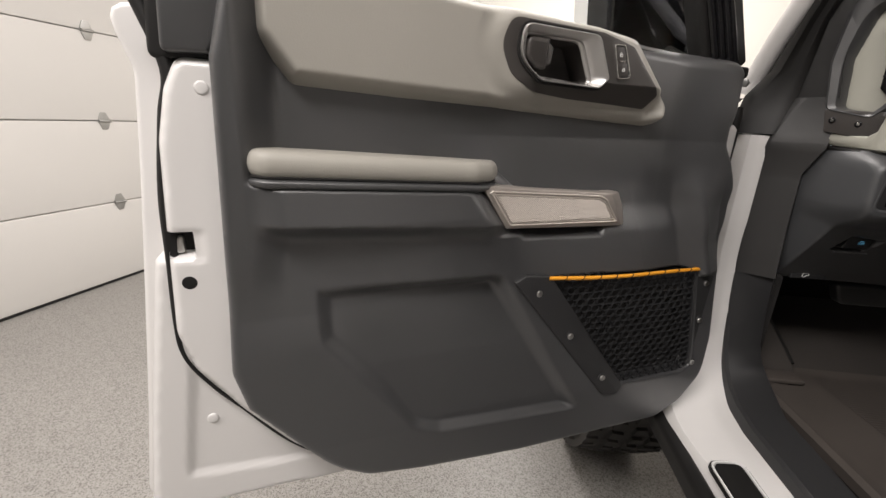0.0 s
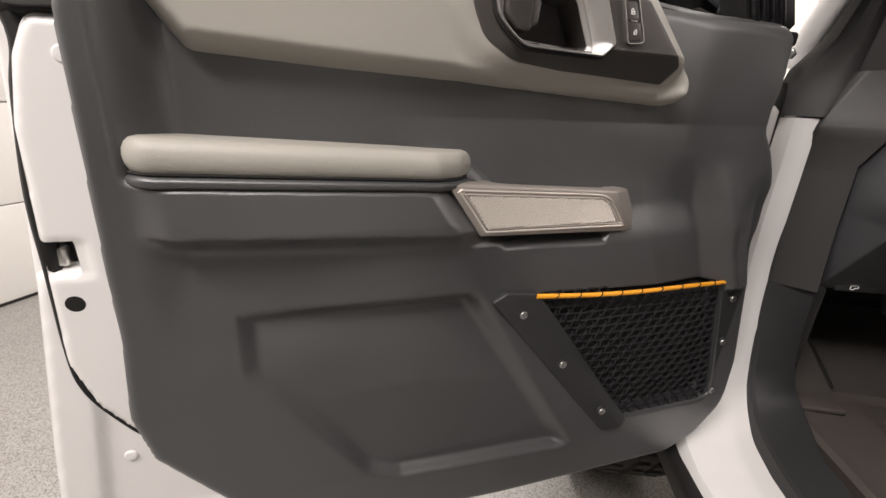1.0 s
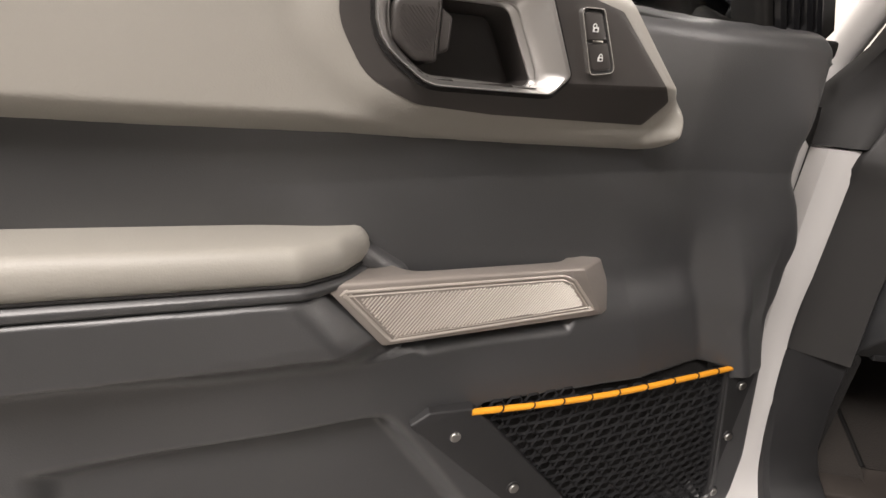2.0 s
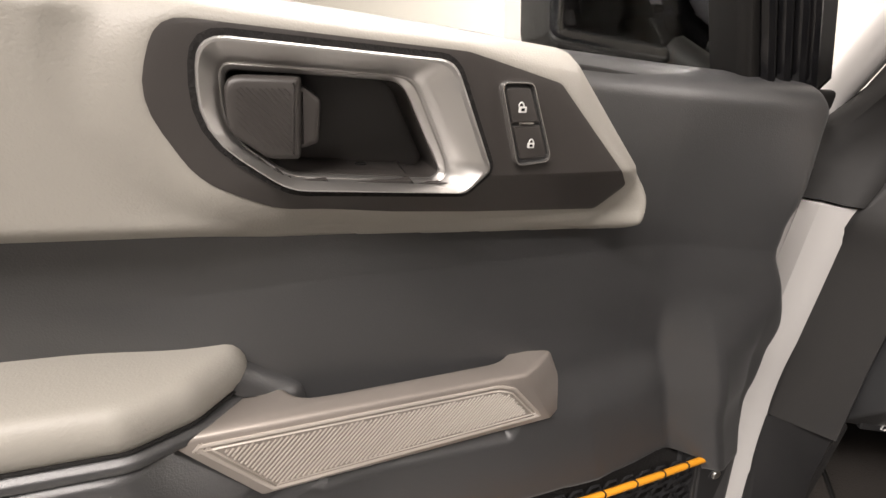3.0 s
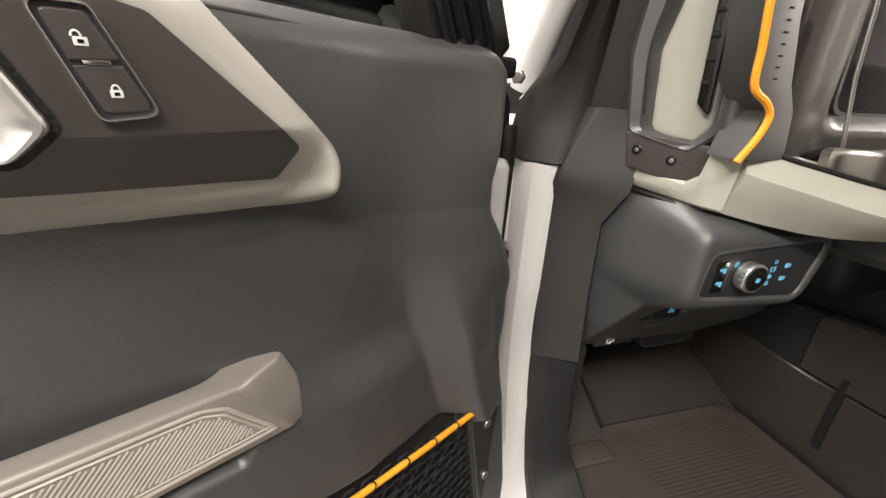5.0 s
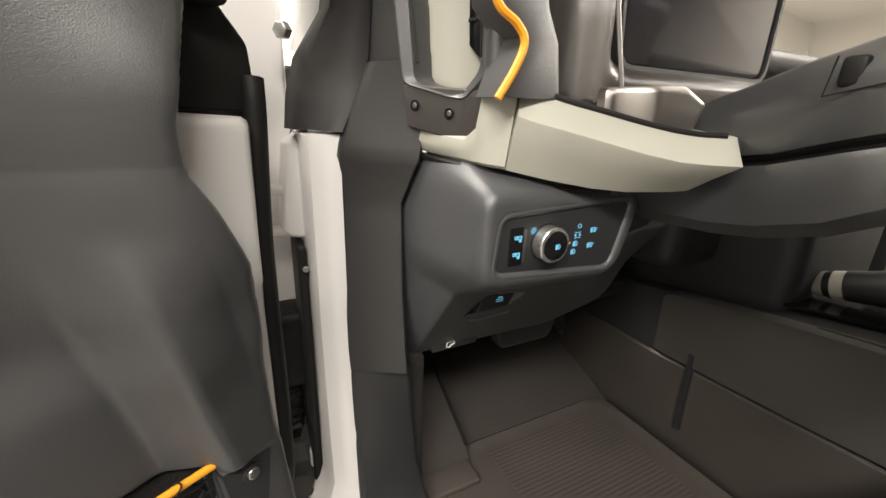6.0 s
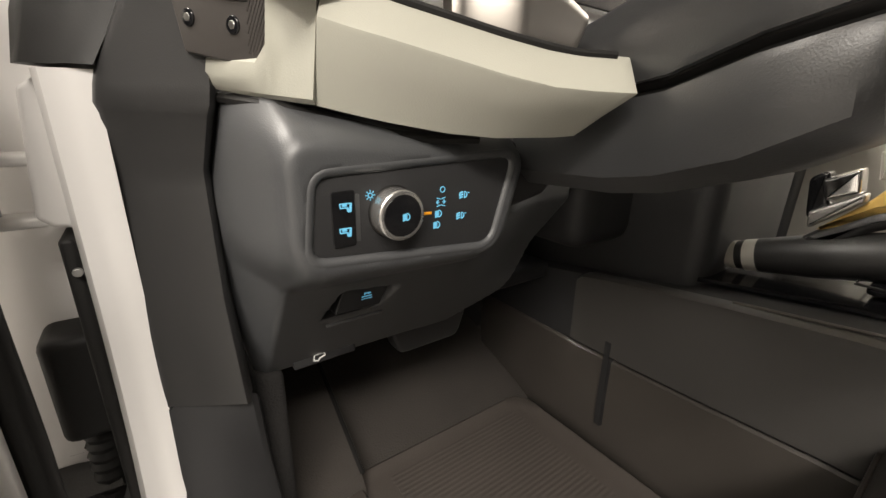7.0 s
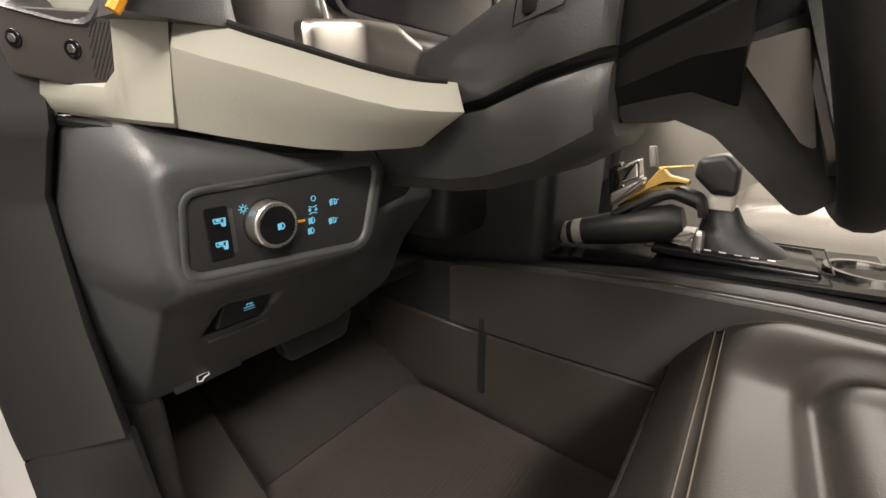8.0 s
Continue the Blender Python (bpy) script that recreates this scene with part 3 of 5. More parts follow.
RIM_O = fillet([(-0.078, 0.9785, 0.002), (0.152, 0.9630, 0.008), (0.168, 0.9555, 0.006), (0.203, 0.9115, 0.003), (-0.034, 0.9185, 0.002)])
part("grip_rim", lean(frame_ring(RIM_O, inset(ccw(RIM_O), 0.003), [(0, -0.001), (0, 0.0008), (0.4, 0.0017), (0.6, 0.0017), (1, 0.0008), (1, -0.001)], 80)), BRONZE_LIGHT, pull)
RIM_I = inset(ccw(RIM_O), 0.0050)
part("inlay_rim", lean(frame_ring(RIM_I, inset(RIM_I, 0.0018), [(0, -0.001), (0, 0.0003), (0.5, 0.0011), (1, 0.0003), (1, -0.001)], 80)), BRONZE_LIGHT, pull)
inner = inset(RIM_I, 0.0026)
# base sheet coloured as the shade between the ribs
part("inlay_base", lean(prism(inset(ccw(RIM_O), 0.0026), -0.001, 0.0003, 0.0001)), BRONZE_DARK, pull)
for i in range(100):
    u0 = -0.130 + 0.0040 * i
    ts = np.linspace(0, 1, 40)
    us, vs = u0 + 0.060 * ts, 0.914 + 0.066 * ts
    d, _ = sdist(inner, us, vs)
    ok = np.where(d > 0)[0]
    if len(ok) > 1:
        a, b = ok[0], ok[-1]
        part("rib", lean(tube([(us[a], vs[a], 0.0), (us[b], vs[b], 0.0)], 0.0010, 8)), BRONZE_LIGHT, pull)

# net pocket
flap = [(-0.018, 0.819, 0.002), (0.004, 0.831, 0.004), (0.052, 0.826, 0.003), (0.074, 0.800, 0.004), (0.248, 0.572, 0.01), (0.235, 0.556, 0.006), (0.198, 0.560, 0.02)]


def pocket_w(u, v):
    return np.clip(0.09 * (0.80 - np.asarray(v)), 0, 0.02)


def draped(geo, lift=0.0):
    v, f = geo
    v = np.array([tuple(p) for p in v], float)
    v[:, 2] += pocket_w(v[:, 0], v[:, 1]) + lift
    return v, f


pocket = part("pocket_flap", draped(prism(fillet(flap), -0.02, 0.0050, 0.003)), CHARCOAL_DARK, door, "black screwed edge of the net pocket")
part("pocket_side", draped(prism(fillet([(0.418, 0.812, 0.003), (0.466, 0.814, 0.006), (0.474, 0.79, 0.01), (0.484, 0.66, 0.03), (0.478, 0.57, 0.03), (0.440, 0.548, 0.01), (0.425, 0.570, 0.006), (0.432, 0.60, 0.01), (0.416, 0.79, 0.01)]), -0.02, 0.0, 0.0022)), CHARCOAL_DARK, pocket)
part("pocket_hem", draped(tube(smooth_path([(0.25, 0.576, -0.001), (0.33, 0.574, 0.0), (0.415, 0.577, 0.0), (0.437, 0.600, 0.0), (0.43, 0.70, -0.001), (0.421, 0.79, -0.002)], 30), 0.003, 6)), CHARCOAL, pocket)
net = []
hx, hy = 0.0225, 0.0125
poly = inset(ccw(POCKET), -0.004)
for r in range(-4, 26):
    for c in range(-4, 26):
        cu, cv = 0.05 + hx * (c + 0.5 * (r % 2)), 0.57 + hy * r + 0.06 * (0.42 - (0.05 + hx * c)) * 0.3
        d, _ = sdist(poly, np.array([cu]), np.array([cv]))
        if d[0] < 0.005:
            continue
        hole = np.array([(cu - 0.0082, cv), (cu - 0.0045, cv - 0.0048), (cu + 0.0045, cv - 0.0048), (cu + 0.0082, cv), (cu + 0.0045, cv + 0.0048), (cu - 0.0045, cv + 0.0048)])
        full = np.array([(cu - hx / 2, cv), (cu - hx / 4, cv - hy / 2 * 1.33), (cu + hx / 4, cv - hy / 2 * 1.33), (cu + hx / 2, cv), (cu + hx / 4, cv + hy / 2 * 1.33), (cu - hx / 4, cv + hy / 2 * 1.33)])
        bulge = 0.010 * max(0.0, min(1.0, float(d[0]) / 0.08))
        sag = -0.006 + bulge
        rr = [np.c_[full, np.full(6, sag - 0.001)], np.c_[(full + hole) / 2, np.full(6, sag + 0.0009)], np.c_[hole, np.full(6, sag - 0.0012)]]
        net.append(rings_mesh(rr, caps=False))
part("pocket_net", draped(joined(net)), NET, pocket, "black stretch net with long honeycomb holes", 80)
part("pocket_back", draped(prism(inset(ccw(POCKET), -0.002), -0.0295, -0.0265, 0.001)), MATT_BLACK, pocket, "black cloth at the back of the pocket")
cord_path = smooth_path([(0.050, 0.8215, 0.004), (0.14, 0.8155, 0.008), (0.23, 0.812, 0.010), (0.33, 0.810, 0.008), (0.418, 0.806, 0.003)], 40)
cord = part("pocket_cord", draped(tube(cord_path, 0.0036, 10)), ORANGE, door, "orange elastic cord along the pocket")
for i in range(9):
    k = 3 + i * 4
    a, b = cord_path[k], cord_path[min(k + 1, 39)]
    wrap = [Vector(a) + Vector((0.006 * math.sin(0.5) + 0.002 * math.cos(t), 0.0044 * math.sin(t), 0.0044 * math.cos(t))) + Vector((0.0045 * math.sin(t), 0, 0)) for t in np.linspace(0, 2 * math.pi, 12, endpoint=False)]
    part("cord_wrap", draped(tube(wrap, 0.0008, 5, True)), RUBBER, cord)


def door_screw(u, v):
    m = Matrix.Translation((u, v, float(pocket_w(u, v)) + (0.0053 if u < 0.3 else 0.0004)))
    s = part("screw", moved(disc(0.0062, -0.001, 0.0036, 0.0018, 20), m), STEEL, door, "zinc pocket screw")
    part("screw_washer", moved(disc(0.0095, -0.002, 0.0008, 0.0006, 24), m), CHARCOAL_DARK, s)


for u, v in ((0.0316, 0.795), (0.105, 0.704), (0.190, 0.603), (0.4494, 0.771), (0.4455, 0.688), (0.441, 0.590)):
    door_screw(u, v)

# painted shell round the trim
SHELL = fillet([(-0.49, 1.143, 0.02), (-0.508, 1.105, 0.05), (-0.522, 1.04, 0.1), (-0.530, 0.913, 0.2), (-0.538, 0.765, 0.06), (-0.520, 0.70, 0.04), (-0.463, 0.615, 0.2), (-0.392, 0.526, 0.2), (-0.30, 0.452, 0.05), (-0.20, 0.430, 0.05), (0.10, 0.425, 0.2), (0.36, 0.428, 0.04), (0.44, 0.47, 0.04), (0.505, 0.56, 0.05), (0.520, 0.70, 0.1), (0.520, 0.90, 0.05), (0.526, 1.094, 0.01), (0.40, 1.100, 0.02)])


def shell_height(u, v):
    d, _ = sdist(TRIM, u, v)
    w = -0.058 - 0.05 * sstep(0.012, 0.03, d)
    d, _ = sdist(fillet([(-0.534, 0.926), (-0.534, 0.874), (-0.482, 0.872), (-0.482, 0.924)], 0.01), u, v)
    w = w - 0.004 * sstep(0, 0.01, d)
    d, _ = sdist([(-0.531, 0.916), (-0.531, 0.883), (-0.498, 0.883), (-0.498, 0.916)], u, v)
    return w - 0.035 * (d > 0)


shell = part("inner_shell", relief(SHELL, shell_height, 0.005, 0.010, 0.09), WHITE_PAINT, door, "white painted inner door shell", 55)


def lower_height(u, v):
    d, _ = sdist(fillet([(-0.533, 0.71, 0.01), (-0.565, 0.482, 0.015), (-0.40, 0.468, 0.02), (-0.27, 0.462, 0.02), (-0.40, 0.58, 0.02), (-0.50, 0.70, 0.02)]), u, v)
    return -0.088 - 0.007 * sstep(0, 0.008, d)


part("lower_shell", relief(fillet([(-0.556, 0.88, 0.01), (-0.597, 0.62, 0.2), (-0.625, 0.418, 0.02), (-0.30, 0.410, 0.1), (0.10, 0.415, 0.1), (0.38, 0.425, 0.05), (0.45, 0.50, 0.05), (0.0, 0.52, 0.02), (-0.25, 0.55, 0.02), (-0.50, 0.86, 0.02)]), lower_height, 0.006, 0.008, 0.05), WHITE_PAINT, door, "white painted lower door shell with embossed panel", 55)
OUTER = fillet([(-0.585, 1.215, 0.03), (-0.558, 1.13, 0.05), (-0.572, 0.99, 0.2), (-0.595, 0.80, 0.2), (-0.62, 0.60, 0.2), (-0.648, 0.40, 0.03), (-0.30, 0.375, 0.1), (0.10, 0.38, 0.1), (0.28, 0.40, 0.05), (0.40, 0.52, 0.05), (0.56, 0.85, 0.1), (0.56, 1.10, 0.05), (0.50, 1.18, 0.02)])
part("outer_skin", prism(OUTER, -0.175, -0.145, 0.008), WHITE_PAINT, door, "white painted outer door skin")
seal_path = smooth_path([(-0.540, 1.22, -0.085), (-0.512, 1.13, -0.078), (-0.522, 1.07, -0.078), (-0.535, 0.98, -0.078), (-0.540, 0.90, -0.078), (-0.545, 0.78, -0.078), (-0.536, 0.72, -0.078), (-0.500, 0.66, -0.076), (-0.463, 0.612, -0.076), (-0.392, 0.523, -0.076), (-0.30, 0.448, -0.076)], 60)
part("door_seal", tube(seal_path + np.array([(0.010 - 0.013 * float(sstep(24, 40, i)), 0, 0) for i in range(60)]), [0.010 - 0.0072 * float(sstep(20, 36, i)) for i in range(60)], 10), RUBBER, door, "black rubber door seal")
hinge_seal = smooth_path([(0.546, 1.13, -0.09), (0.542, 1.09, -0.085), (0.533, 0.95, -0.082), (0.533, 0.75, -0.082), (0.525, 0.62, -0.082), (0.48, 0.52, -0.082)], 40)
part("hinge_side_seal", tube(hinge_seal, 0.012, 10), RUBBER, door, "black rubber door seal")
part("hinge_cover", prism(fillet([(0.42, 1.097, 0.004), (0.550, 1.093, 0.006), (0.545, 1.16, 0.02), (0.510, 1.204, 0.01), (0.42, 1.212, 0.01)]), -0.13, -0.086, 0.006), RUBBER, door, "black plastic cover below the mirror corner")
part("check_block", rbox((0.034, 0.022, 0.036), (0.500, 1.195, -0.078), 0.006), RUBBER, door, "black rubber stop block")
latch = part("door_latch", rbox((0.044, 0.034, 0.006), (-0.514, 0.899, -0.097), 0.002), RUBBER, door, "steel latch in the door edge")
part("latch_claw", rbox((0.016, 0.024, 0.014), (-0.522, 0.897, -0.082), 0.004), STEEL, latch)
part("edge_plug", moved(disc(0.0105, 0, 0.004, 0.002), Matrix.Translation((-0.510, 0.846, -0.0615))), RUBBER, door, "black rubber plug")
for u, v, w in ((-0.464, 1.107, -0.060), (-0.515, 0.588, -0.096)):
    part("rivet", moved(disc(0.009, 0, 0.004, 0.003), Matrix.Translation((u, v, w))), WHITE_PAINT, door, "white painted rivet head")

# window frame, glass and mirror
part("rear_frame", prism(fillet([(-0.521, 1.138, 0.012), (-0.452, 1.141, 0.004), (-0.433, 1.215, 0.01), (-0.395, 1.285, 0.01), (-0.32, 1.72, 0.02), (-0.40, 1.74, 0.02), (-0.514, 1.22, 0.02)]), -0.12, -0.068, 0.006), RUBBER, door, "black window frame upright")
part("frame_cover", prism(fillet([(-0.503, 1.146, 0.008), (-0.451, 1.148, 0.004), (-0.436, 1.172, 0.006), (-0.430, 1.215, 0.01), (-0.398, 1.285, 0.01), (-0.335, 1.72, 0.02), (-0.385, 1.73, 0.02), (-0.498, 1.22, 0.03)]), -0.07, -0.052, 0.005), CHARCOAL, door)
part("top_frame", tube([(-0.36, 1.72, -0.095), (0.0, 1.76, -0.10), (0.22, 1.66, -0.10), (0.50, 1.24, -0.10)], 0.02, 10), RUBBER, door)
part("belt_seal", prism([(-0.42, 1.24), (0.48, 1.175), (0.48, 1.198), (-0.42, 1.265)], -0.115, -0.06, 0.006), RUBBER, door)
pane = part("window_pane", prism([(-0.41, 1.23), (0.47, 1.17), (0.49, 1.24), (0.22, 1.65), (-0.33, 1.72)], -0.101, -0.097, 0.0005), GLASS, door, "clear side window glass")
pane.visible_shadow = False
part("sail_panel", prism(fillet([(0.395, 1.19, 0.01), (0.475, 1.185, 0.005), (0.507, 1.215, 0.005), (0.40, 1.45, 0.02), (0.29, 1.45, 0.02)]), -0.096, -0.062, 0.008), RUBBER, door, "black corner panel by the mirror")
for du in (0.0, 0.020, 0.040, 0.056):
    part("sail_rib", tube(smooth_path([(0.418 + du, 1.198, -0.060), (0.372 + 0.98 * du, 1.30, -0.060), (0.306 + 0.9 * du, 1.44, -0.062)], 12), 0.0065, 8), GLOSS_BLACK, door)
M_OUT = fillet([(0.268, 1.240, 0.02), (0.500, 1.222, 0.03), (0.523, 1.29, 0.04), (0.51, 1.42, 0.05), (0.25, 1.42, 0.05)], n=8)
mir = part("door_mirror", prism(M_OUT, -0.31, -0.205, 0.03), WHITE_PAINT, door, "white door mirror with black glass surround")
part("mirror_surround", frame_ring(inset(ccw(M_OUT), -0.003), inset(ccw(M_OUT), 0.022), [(0, -0.26), (0, -0.208), (0.12, -0.199), (0.35, -0.195), (0.7, -0.198), (1, -0.207), (1, -0.22)]), GLOSS_BLACK, mir)
part("mirror_glass", prism(inset(ccw(M_OUT), 0.020), -0.212, -0.2045, 0.001), MIRROR_GLASS, mir, "mirror glass tinted dark in place of a dark reflection")
part("mirror_arm", tube([(0.46, 1.195, -0.13), (0.44, 1.26, -0.25)], 0.022, 10), RUBBER, mir)

# ---- the car: local x to its right, y ahead, z up ----
CAR = pose(0.5, 1.0, 0, 0, 0, 7.5)
# plane with x to the car's right, y up and z towards the driver
REAR = Matrix(((1, 0, 0, 0), (0, 0, -1, 0), (0, 1, 0, 0), (0, 0, 0, 1)))


def rear(geo):
    return moved(geo, REAR)


body = thing("car", CAR, "white painted car body round the open driver doorway", "car")


def strip(rows, thick, side):
    """A bent strip: rows of a left and a right edge point, given depth along side."""
    d = np.array(side, float) * thick
    rings = []
    for l, r in rows:
        l, r = np.array(l, float), np.array(r, float)
        rings.append([l, r, r + d, l + d])
    return rings_mesh(rings)


# door opening: hinge pillar, its curve and the sill, as one swept channel
open_path = smooth_path([(-0.004, 0.100, 1.076), (-0.004, 0.100, 0.98), (-0.004, 0.099, 0.80), (-0.005, 0.082, 0.665), (-0.008, 0.045, 0.545), (-0.016, -0.02, 0.485), (-0.026, -0.10, 0.465), (-0.03, -0.25, 0.462), (-0.03, -1.0, 0.462)], 60)
rings = []
for i, p in enumerate(open_path):
    d = open_path[min(i + 1, 59)] - open_path[max(i - 1, 0)]
    d /= np.linalg.norm(d)
    n = np.array([0, -d[2], d[1]])
    n = n if n[2] - n[1] > 0 else -n
    k = sstep(0.60, 0.47, p[2])
    w = 0.040 + 0.104 * k - 0.024 * sstep(-0.05, -0.32, p[1])
    prof = [(0.0, 0.004), (-0.006, 0.004), (-0.016, 0.003), (-w + 0.018, -0.001 - 0.008 * k), (-w + 0.006, -0.006 - 0.02 * k), (-w, -0.022 - 0.04 * k), (-w, -0.09), (0.0, -0.09)]
    rings.append([(p[0] + s, p[1] + n[1] * h, p[2] + n[2] * h) for s, h in prof])
part("door_opening", rings_mesh(rings), WHITE_PAINT, body, "white hinge pillar and sill of the doorway", 35)
PLATE = fillet([(-0.137, -0.222, 0.012), (-0.085, -0.216, 0.012), (-0.085, -0.75, 0.012), (-0.137, -0.75, 0.012)])
plate = part("sill_plate", moved(prism(PLATE, 0.460, 0.4665, 0.002), Matrix.Identity(4)), RUBBER, body, "black sill plate with a pale outline")
part("plate_outline", frame_ring(inset(ccw(PLATE), -0.007), inset(ccw(PLATE), -0.0035), [(0, 0.455), (0, 0.4655), (1, 0.4655), (1, 0.455)]), ICON_WHITE, plate)
part("plate_edge", frame_ring(inset(ccw(PLATE), -0.010), inset(ccw(PLATE), -0.0075), [(0, 0.455), (0, 0.463), (1, 0.463), (1, 0.455)]), RUBBER, plate)
part("rocker", rbox((0.03, 1.7, 0.12), (-0.100, -0.80, 0.36), 0.01), WHITE_PAINT, body)
part("running_trim", rbox((0.036, 1.75, 0.045), (-0.168, -0.84, 0.418), 0.010), RUBBER, body, "black plastic rocker cladding")
# outer hinge pillar with the two hinges, wiring boot
# charcoal colour stands in for white paint lying in shade
part("hinge_pillar", rbox((0.030, 0.10, 0.76), (-0.072, 0.35, 0.82), 0.010), CHARCOAL, body)
part("hinge_post", rbox((0.115, 0.02, 0.80), (-0.100, 0.222, 0.84), 0.008), WHITE_PAINT, body, "white painted post behind the hinges")
part("pillar_groove", rbox((0.012, 0.06, 0.48), (-0.052, 0.160, 0.695), 0.004), RUBBER, body)
for hz in (1.01, 0.53):
    leaf = fillet([(-0.030, hz + 0.070, 0.004), (-0.038, hz + 0.068, 0.004), (-0.060, hz + 0.052, 0.008), (-0.071, hz - 0.058, 0.008), (-0.060, hz - 0.068, 0.010), (-0.030, hz - 0.072, 0.006)])
    h = part("door_hinge", moved(prism(leaf, -0.040, 0.0, 0.005), Matrix.Translation((0, 0.150, 0)) @ REAR), WHITE_PAINT, body, "white painted door hinge")
    for dz in (-0.007, -0.062):
        part("hinge_knuckle", moved(rbox((0.050, 0.030, 0.011), (-0.088, 0.168, hz + dz), 0.004), Matrix.Identity(4)), WHITE_PAINT, h)
    part("hinge_pin", tube([(-0.100, 0.168, hz - 0.060), (-0.100, 0.168, hz - 0.004)], 0.006, 12), GALV, h)
part("pillar_bolt", moved(disc(0.004, 0, 0.004, 0.001), pose(-0.049, 0.128, 0.905, 90)), GALV, body)
boot = part("wiring_boot", rbox((0.056, 0.07, 0.125), (-0.074, 0.195, 0.765), 0.012), RUBBER, body, "black rubber wiring boot")
part("boot_bellows", tube(smooth_path([(-0.074, 0.195, 0.71), (-0.078, 0.195, 0.62), (-0.088, 0.19, 0.52)], 26), [0.016 + 0.003 * (i % 2) for i in range(26)], 10), RUBBER, boot)
# weather seal above the white pillar and up the windscreen pillar
SEAL = [((-0.058, 0.150, 1.080), (-0.003, 0.088, 1.079)), ((-0.052, 0.160, 1.12), (0.018, 0.098, 1.12)), ((-0.040, 0.165, 1.16), (0.034, 0.103, 1.16)), ((-0.010, 0.145, 1.21), (0.035, 0.093, 1.21)), ((-0.006, 0.09, 1.30), (0.037, 0.078, 1.30)), ((0.006, 0.0, 1.45), (0.05, -0.008, 1.45)), ((0.033, -0.2, 1.62), (0.08, -0.208, 1.62))]
rings = []
for l, r in SEAL:
    l, r = np.array(l), np.array(r)
    mid = (l + r) / 2
    out = np.array((-0.004, -0.010, 0))
    rings.append([l, l * 0.75 + r * 0.25 + out * 1.2, mid + out * 0.3, l * 0.25 + r * 0.75 + out, r, r + (0.01, 0.05, 0), l + (0.03, 0.05, 0)])
part("pillar_seal", rings_mesh(rings), RUBBER, body, "black door opening weather seal", 60)
part("rear_quarter", rbox((0.05, 1.45, 0.72), (-0.115, -1.85, 0.80), 0.02), WHITE_PAINT, body, "white painted side behind the doorway")
part("centre_pillar", rings_mesh([[(-0.14, -1.0 - d, z), (-0.06, -1.0 - d, z), (-0.06, -1.16 - d, z), (-0.14, -1.16 - d, z)] for z, d in ((0.44, 0.0), (1.15, 0.03), (1.74, 0.10))]), WHITE_PAINT, body, "white painted pillar behind the doorway")
part("windscreen_pillar", tube(smooth_path([(-0.014, 0.215, 1.170), (-0.006, 0.20, 1.212), (-0.002, 0.13, 1.31), (0.010, 0.0, 1.46), (0.035, -0.2, 1.63), (0.06, -0.8, 1.70)], 40), 0.022, 12), WHITE_PAINT, body, "white windscreen pillar")
part("hinge_bolt", moved(disc(0.010, 0, 0.012, 0.003, 6), pose(-0.046, 0.165, 1.188, 90, 0, -40)), GALV, body)
# front wing, bonnet, far side and an unseen dark roof close the body
part("front_wing", relief(fillet([(0.16, 1.08, 0.03), (0.16, 0.36, 0.02), (0.24, 0.34, 0.02), (0.28, 0.60, 0.1), (0.42, 0.78, 0.12), (0.60, 0.80, 0.12), (0.80, 0.70, 0.12), (0.86, 0.42, 0.05), (1.15, 0.50, 0.05), (1.18, 0.95, 0.08), (0.9, 1.06, 0.1)]), lambda x, y: 0.03 * sstep(0.4, 0.9, y), 0.02, 0.03, 0.08), WHITE_PAINT, body, "white front wing")
bpy.data.objects["front_wing"].matrix_local = Matrix(((0, 0, -1, -0.15), (1, 0, 0, 0.09), (0, 1, 0, 0), (0, 0, 0, 1)))
part("bonnet", rbox((1.60, 0.95, 0.05), (0.74, 0.78, 1.09), 0.02), WHITE_PAINT, body)
# never in view; kept dark so the dashboard reflects less light
part("unseen_roof", rbox((1.40, 2.2, 0.04), (0.74, -1.5, 1.74), 0.015), CHARCOAL_DARK, body)
part("far_pillar", rbox((0.06, 0.12, 1.2), (1.50, 0.05, 1.1), 0.02), CHARCOAL, body)
part("far_door", rbox((0.08, 2.2, 0.75), (1.52, -1.0, 0.82), 0.02), GREY_PAD, body, "pale grey far door lining")
part("rear_bulkhead", rbox((1.5, 0.06, 1.2), (0.74, -2.3, 1.1), 0.02), CHARCOAL, body)
# near-black colour carries the shade of the deep footwell
part("firewall", rbox((1.56, 0.05, 0.80), (0.75, 0.52, 0.78), 0.01), MATT_BLACK, body)
part("floor_pan", rbox((1.60, 3.0, 0.06), (0.75, -0.95, 0.40), 0.01), CARPET, body)
wsc = part("windscreen", ([(0.0, 0.30, 1.13), (1.48, 0.30, 1.13), (1.36, -0.42, 1.68), (0.12, -0.42, 1.68)], [(0, 1, 2, 3)]), GLASS, body, "clear windscreen glass")
wsc.visible_shadow = False

# added dark plate covers the lit wing, standing in for shade
part("wing_shade_plate", rbox((0.02, 0.36, 0.32), (-0.125, 0.40, 0.92), 0.008), CHARCOAL_DARK, body)

# front wheel
wheel = thing("front_wheel", CAR @ pose(-0.175, 0.445, 0.371, 0, 0, 4), "black all-terrain tyre on the front wheel", "wheel")
prof = [(-0.115, 0.20), (-0.125, 0.27), (-0.12, 0.325), (-0.10, 0.355), (-0.05, 0.362), (0.05, 0.362), (0.10, 0.355), (0.12, 0.325), (0.125, 0.27), (0.115, 0.20)]
rings = []
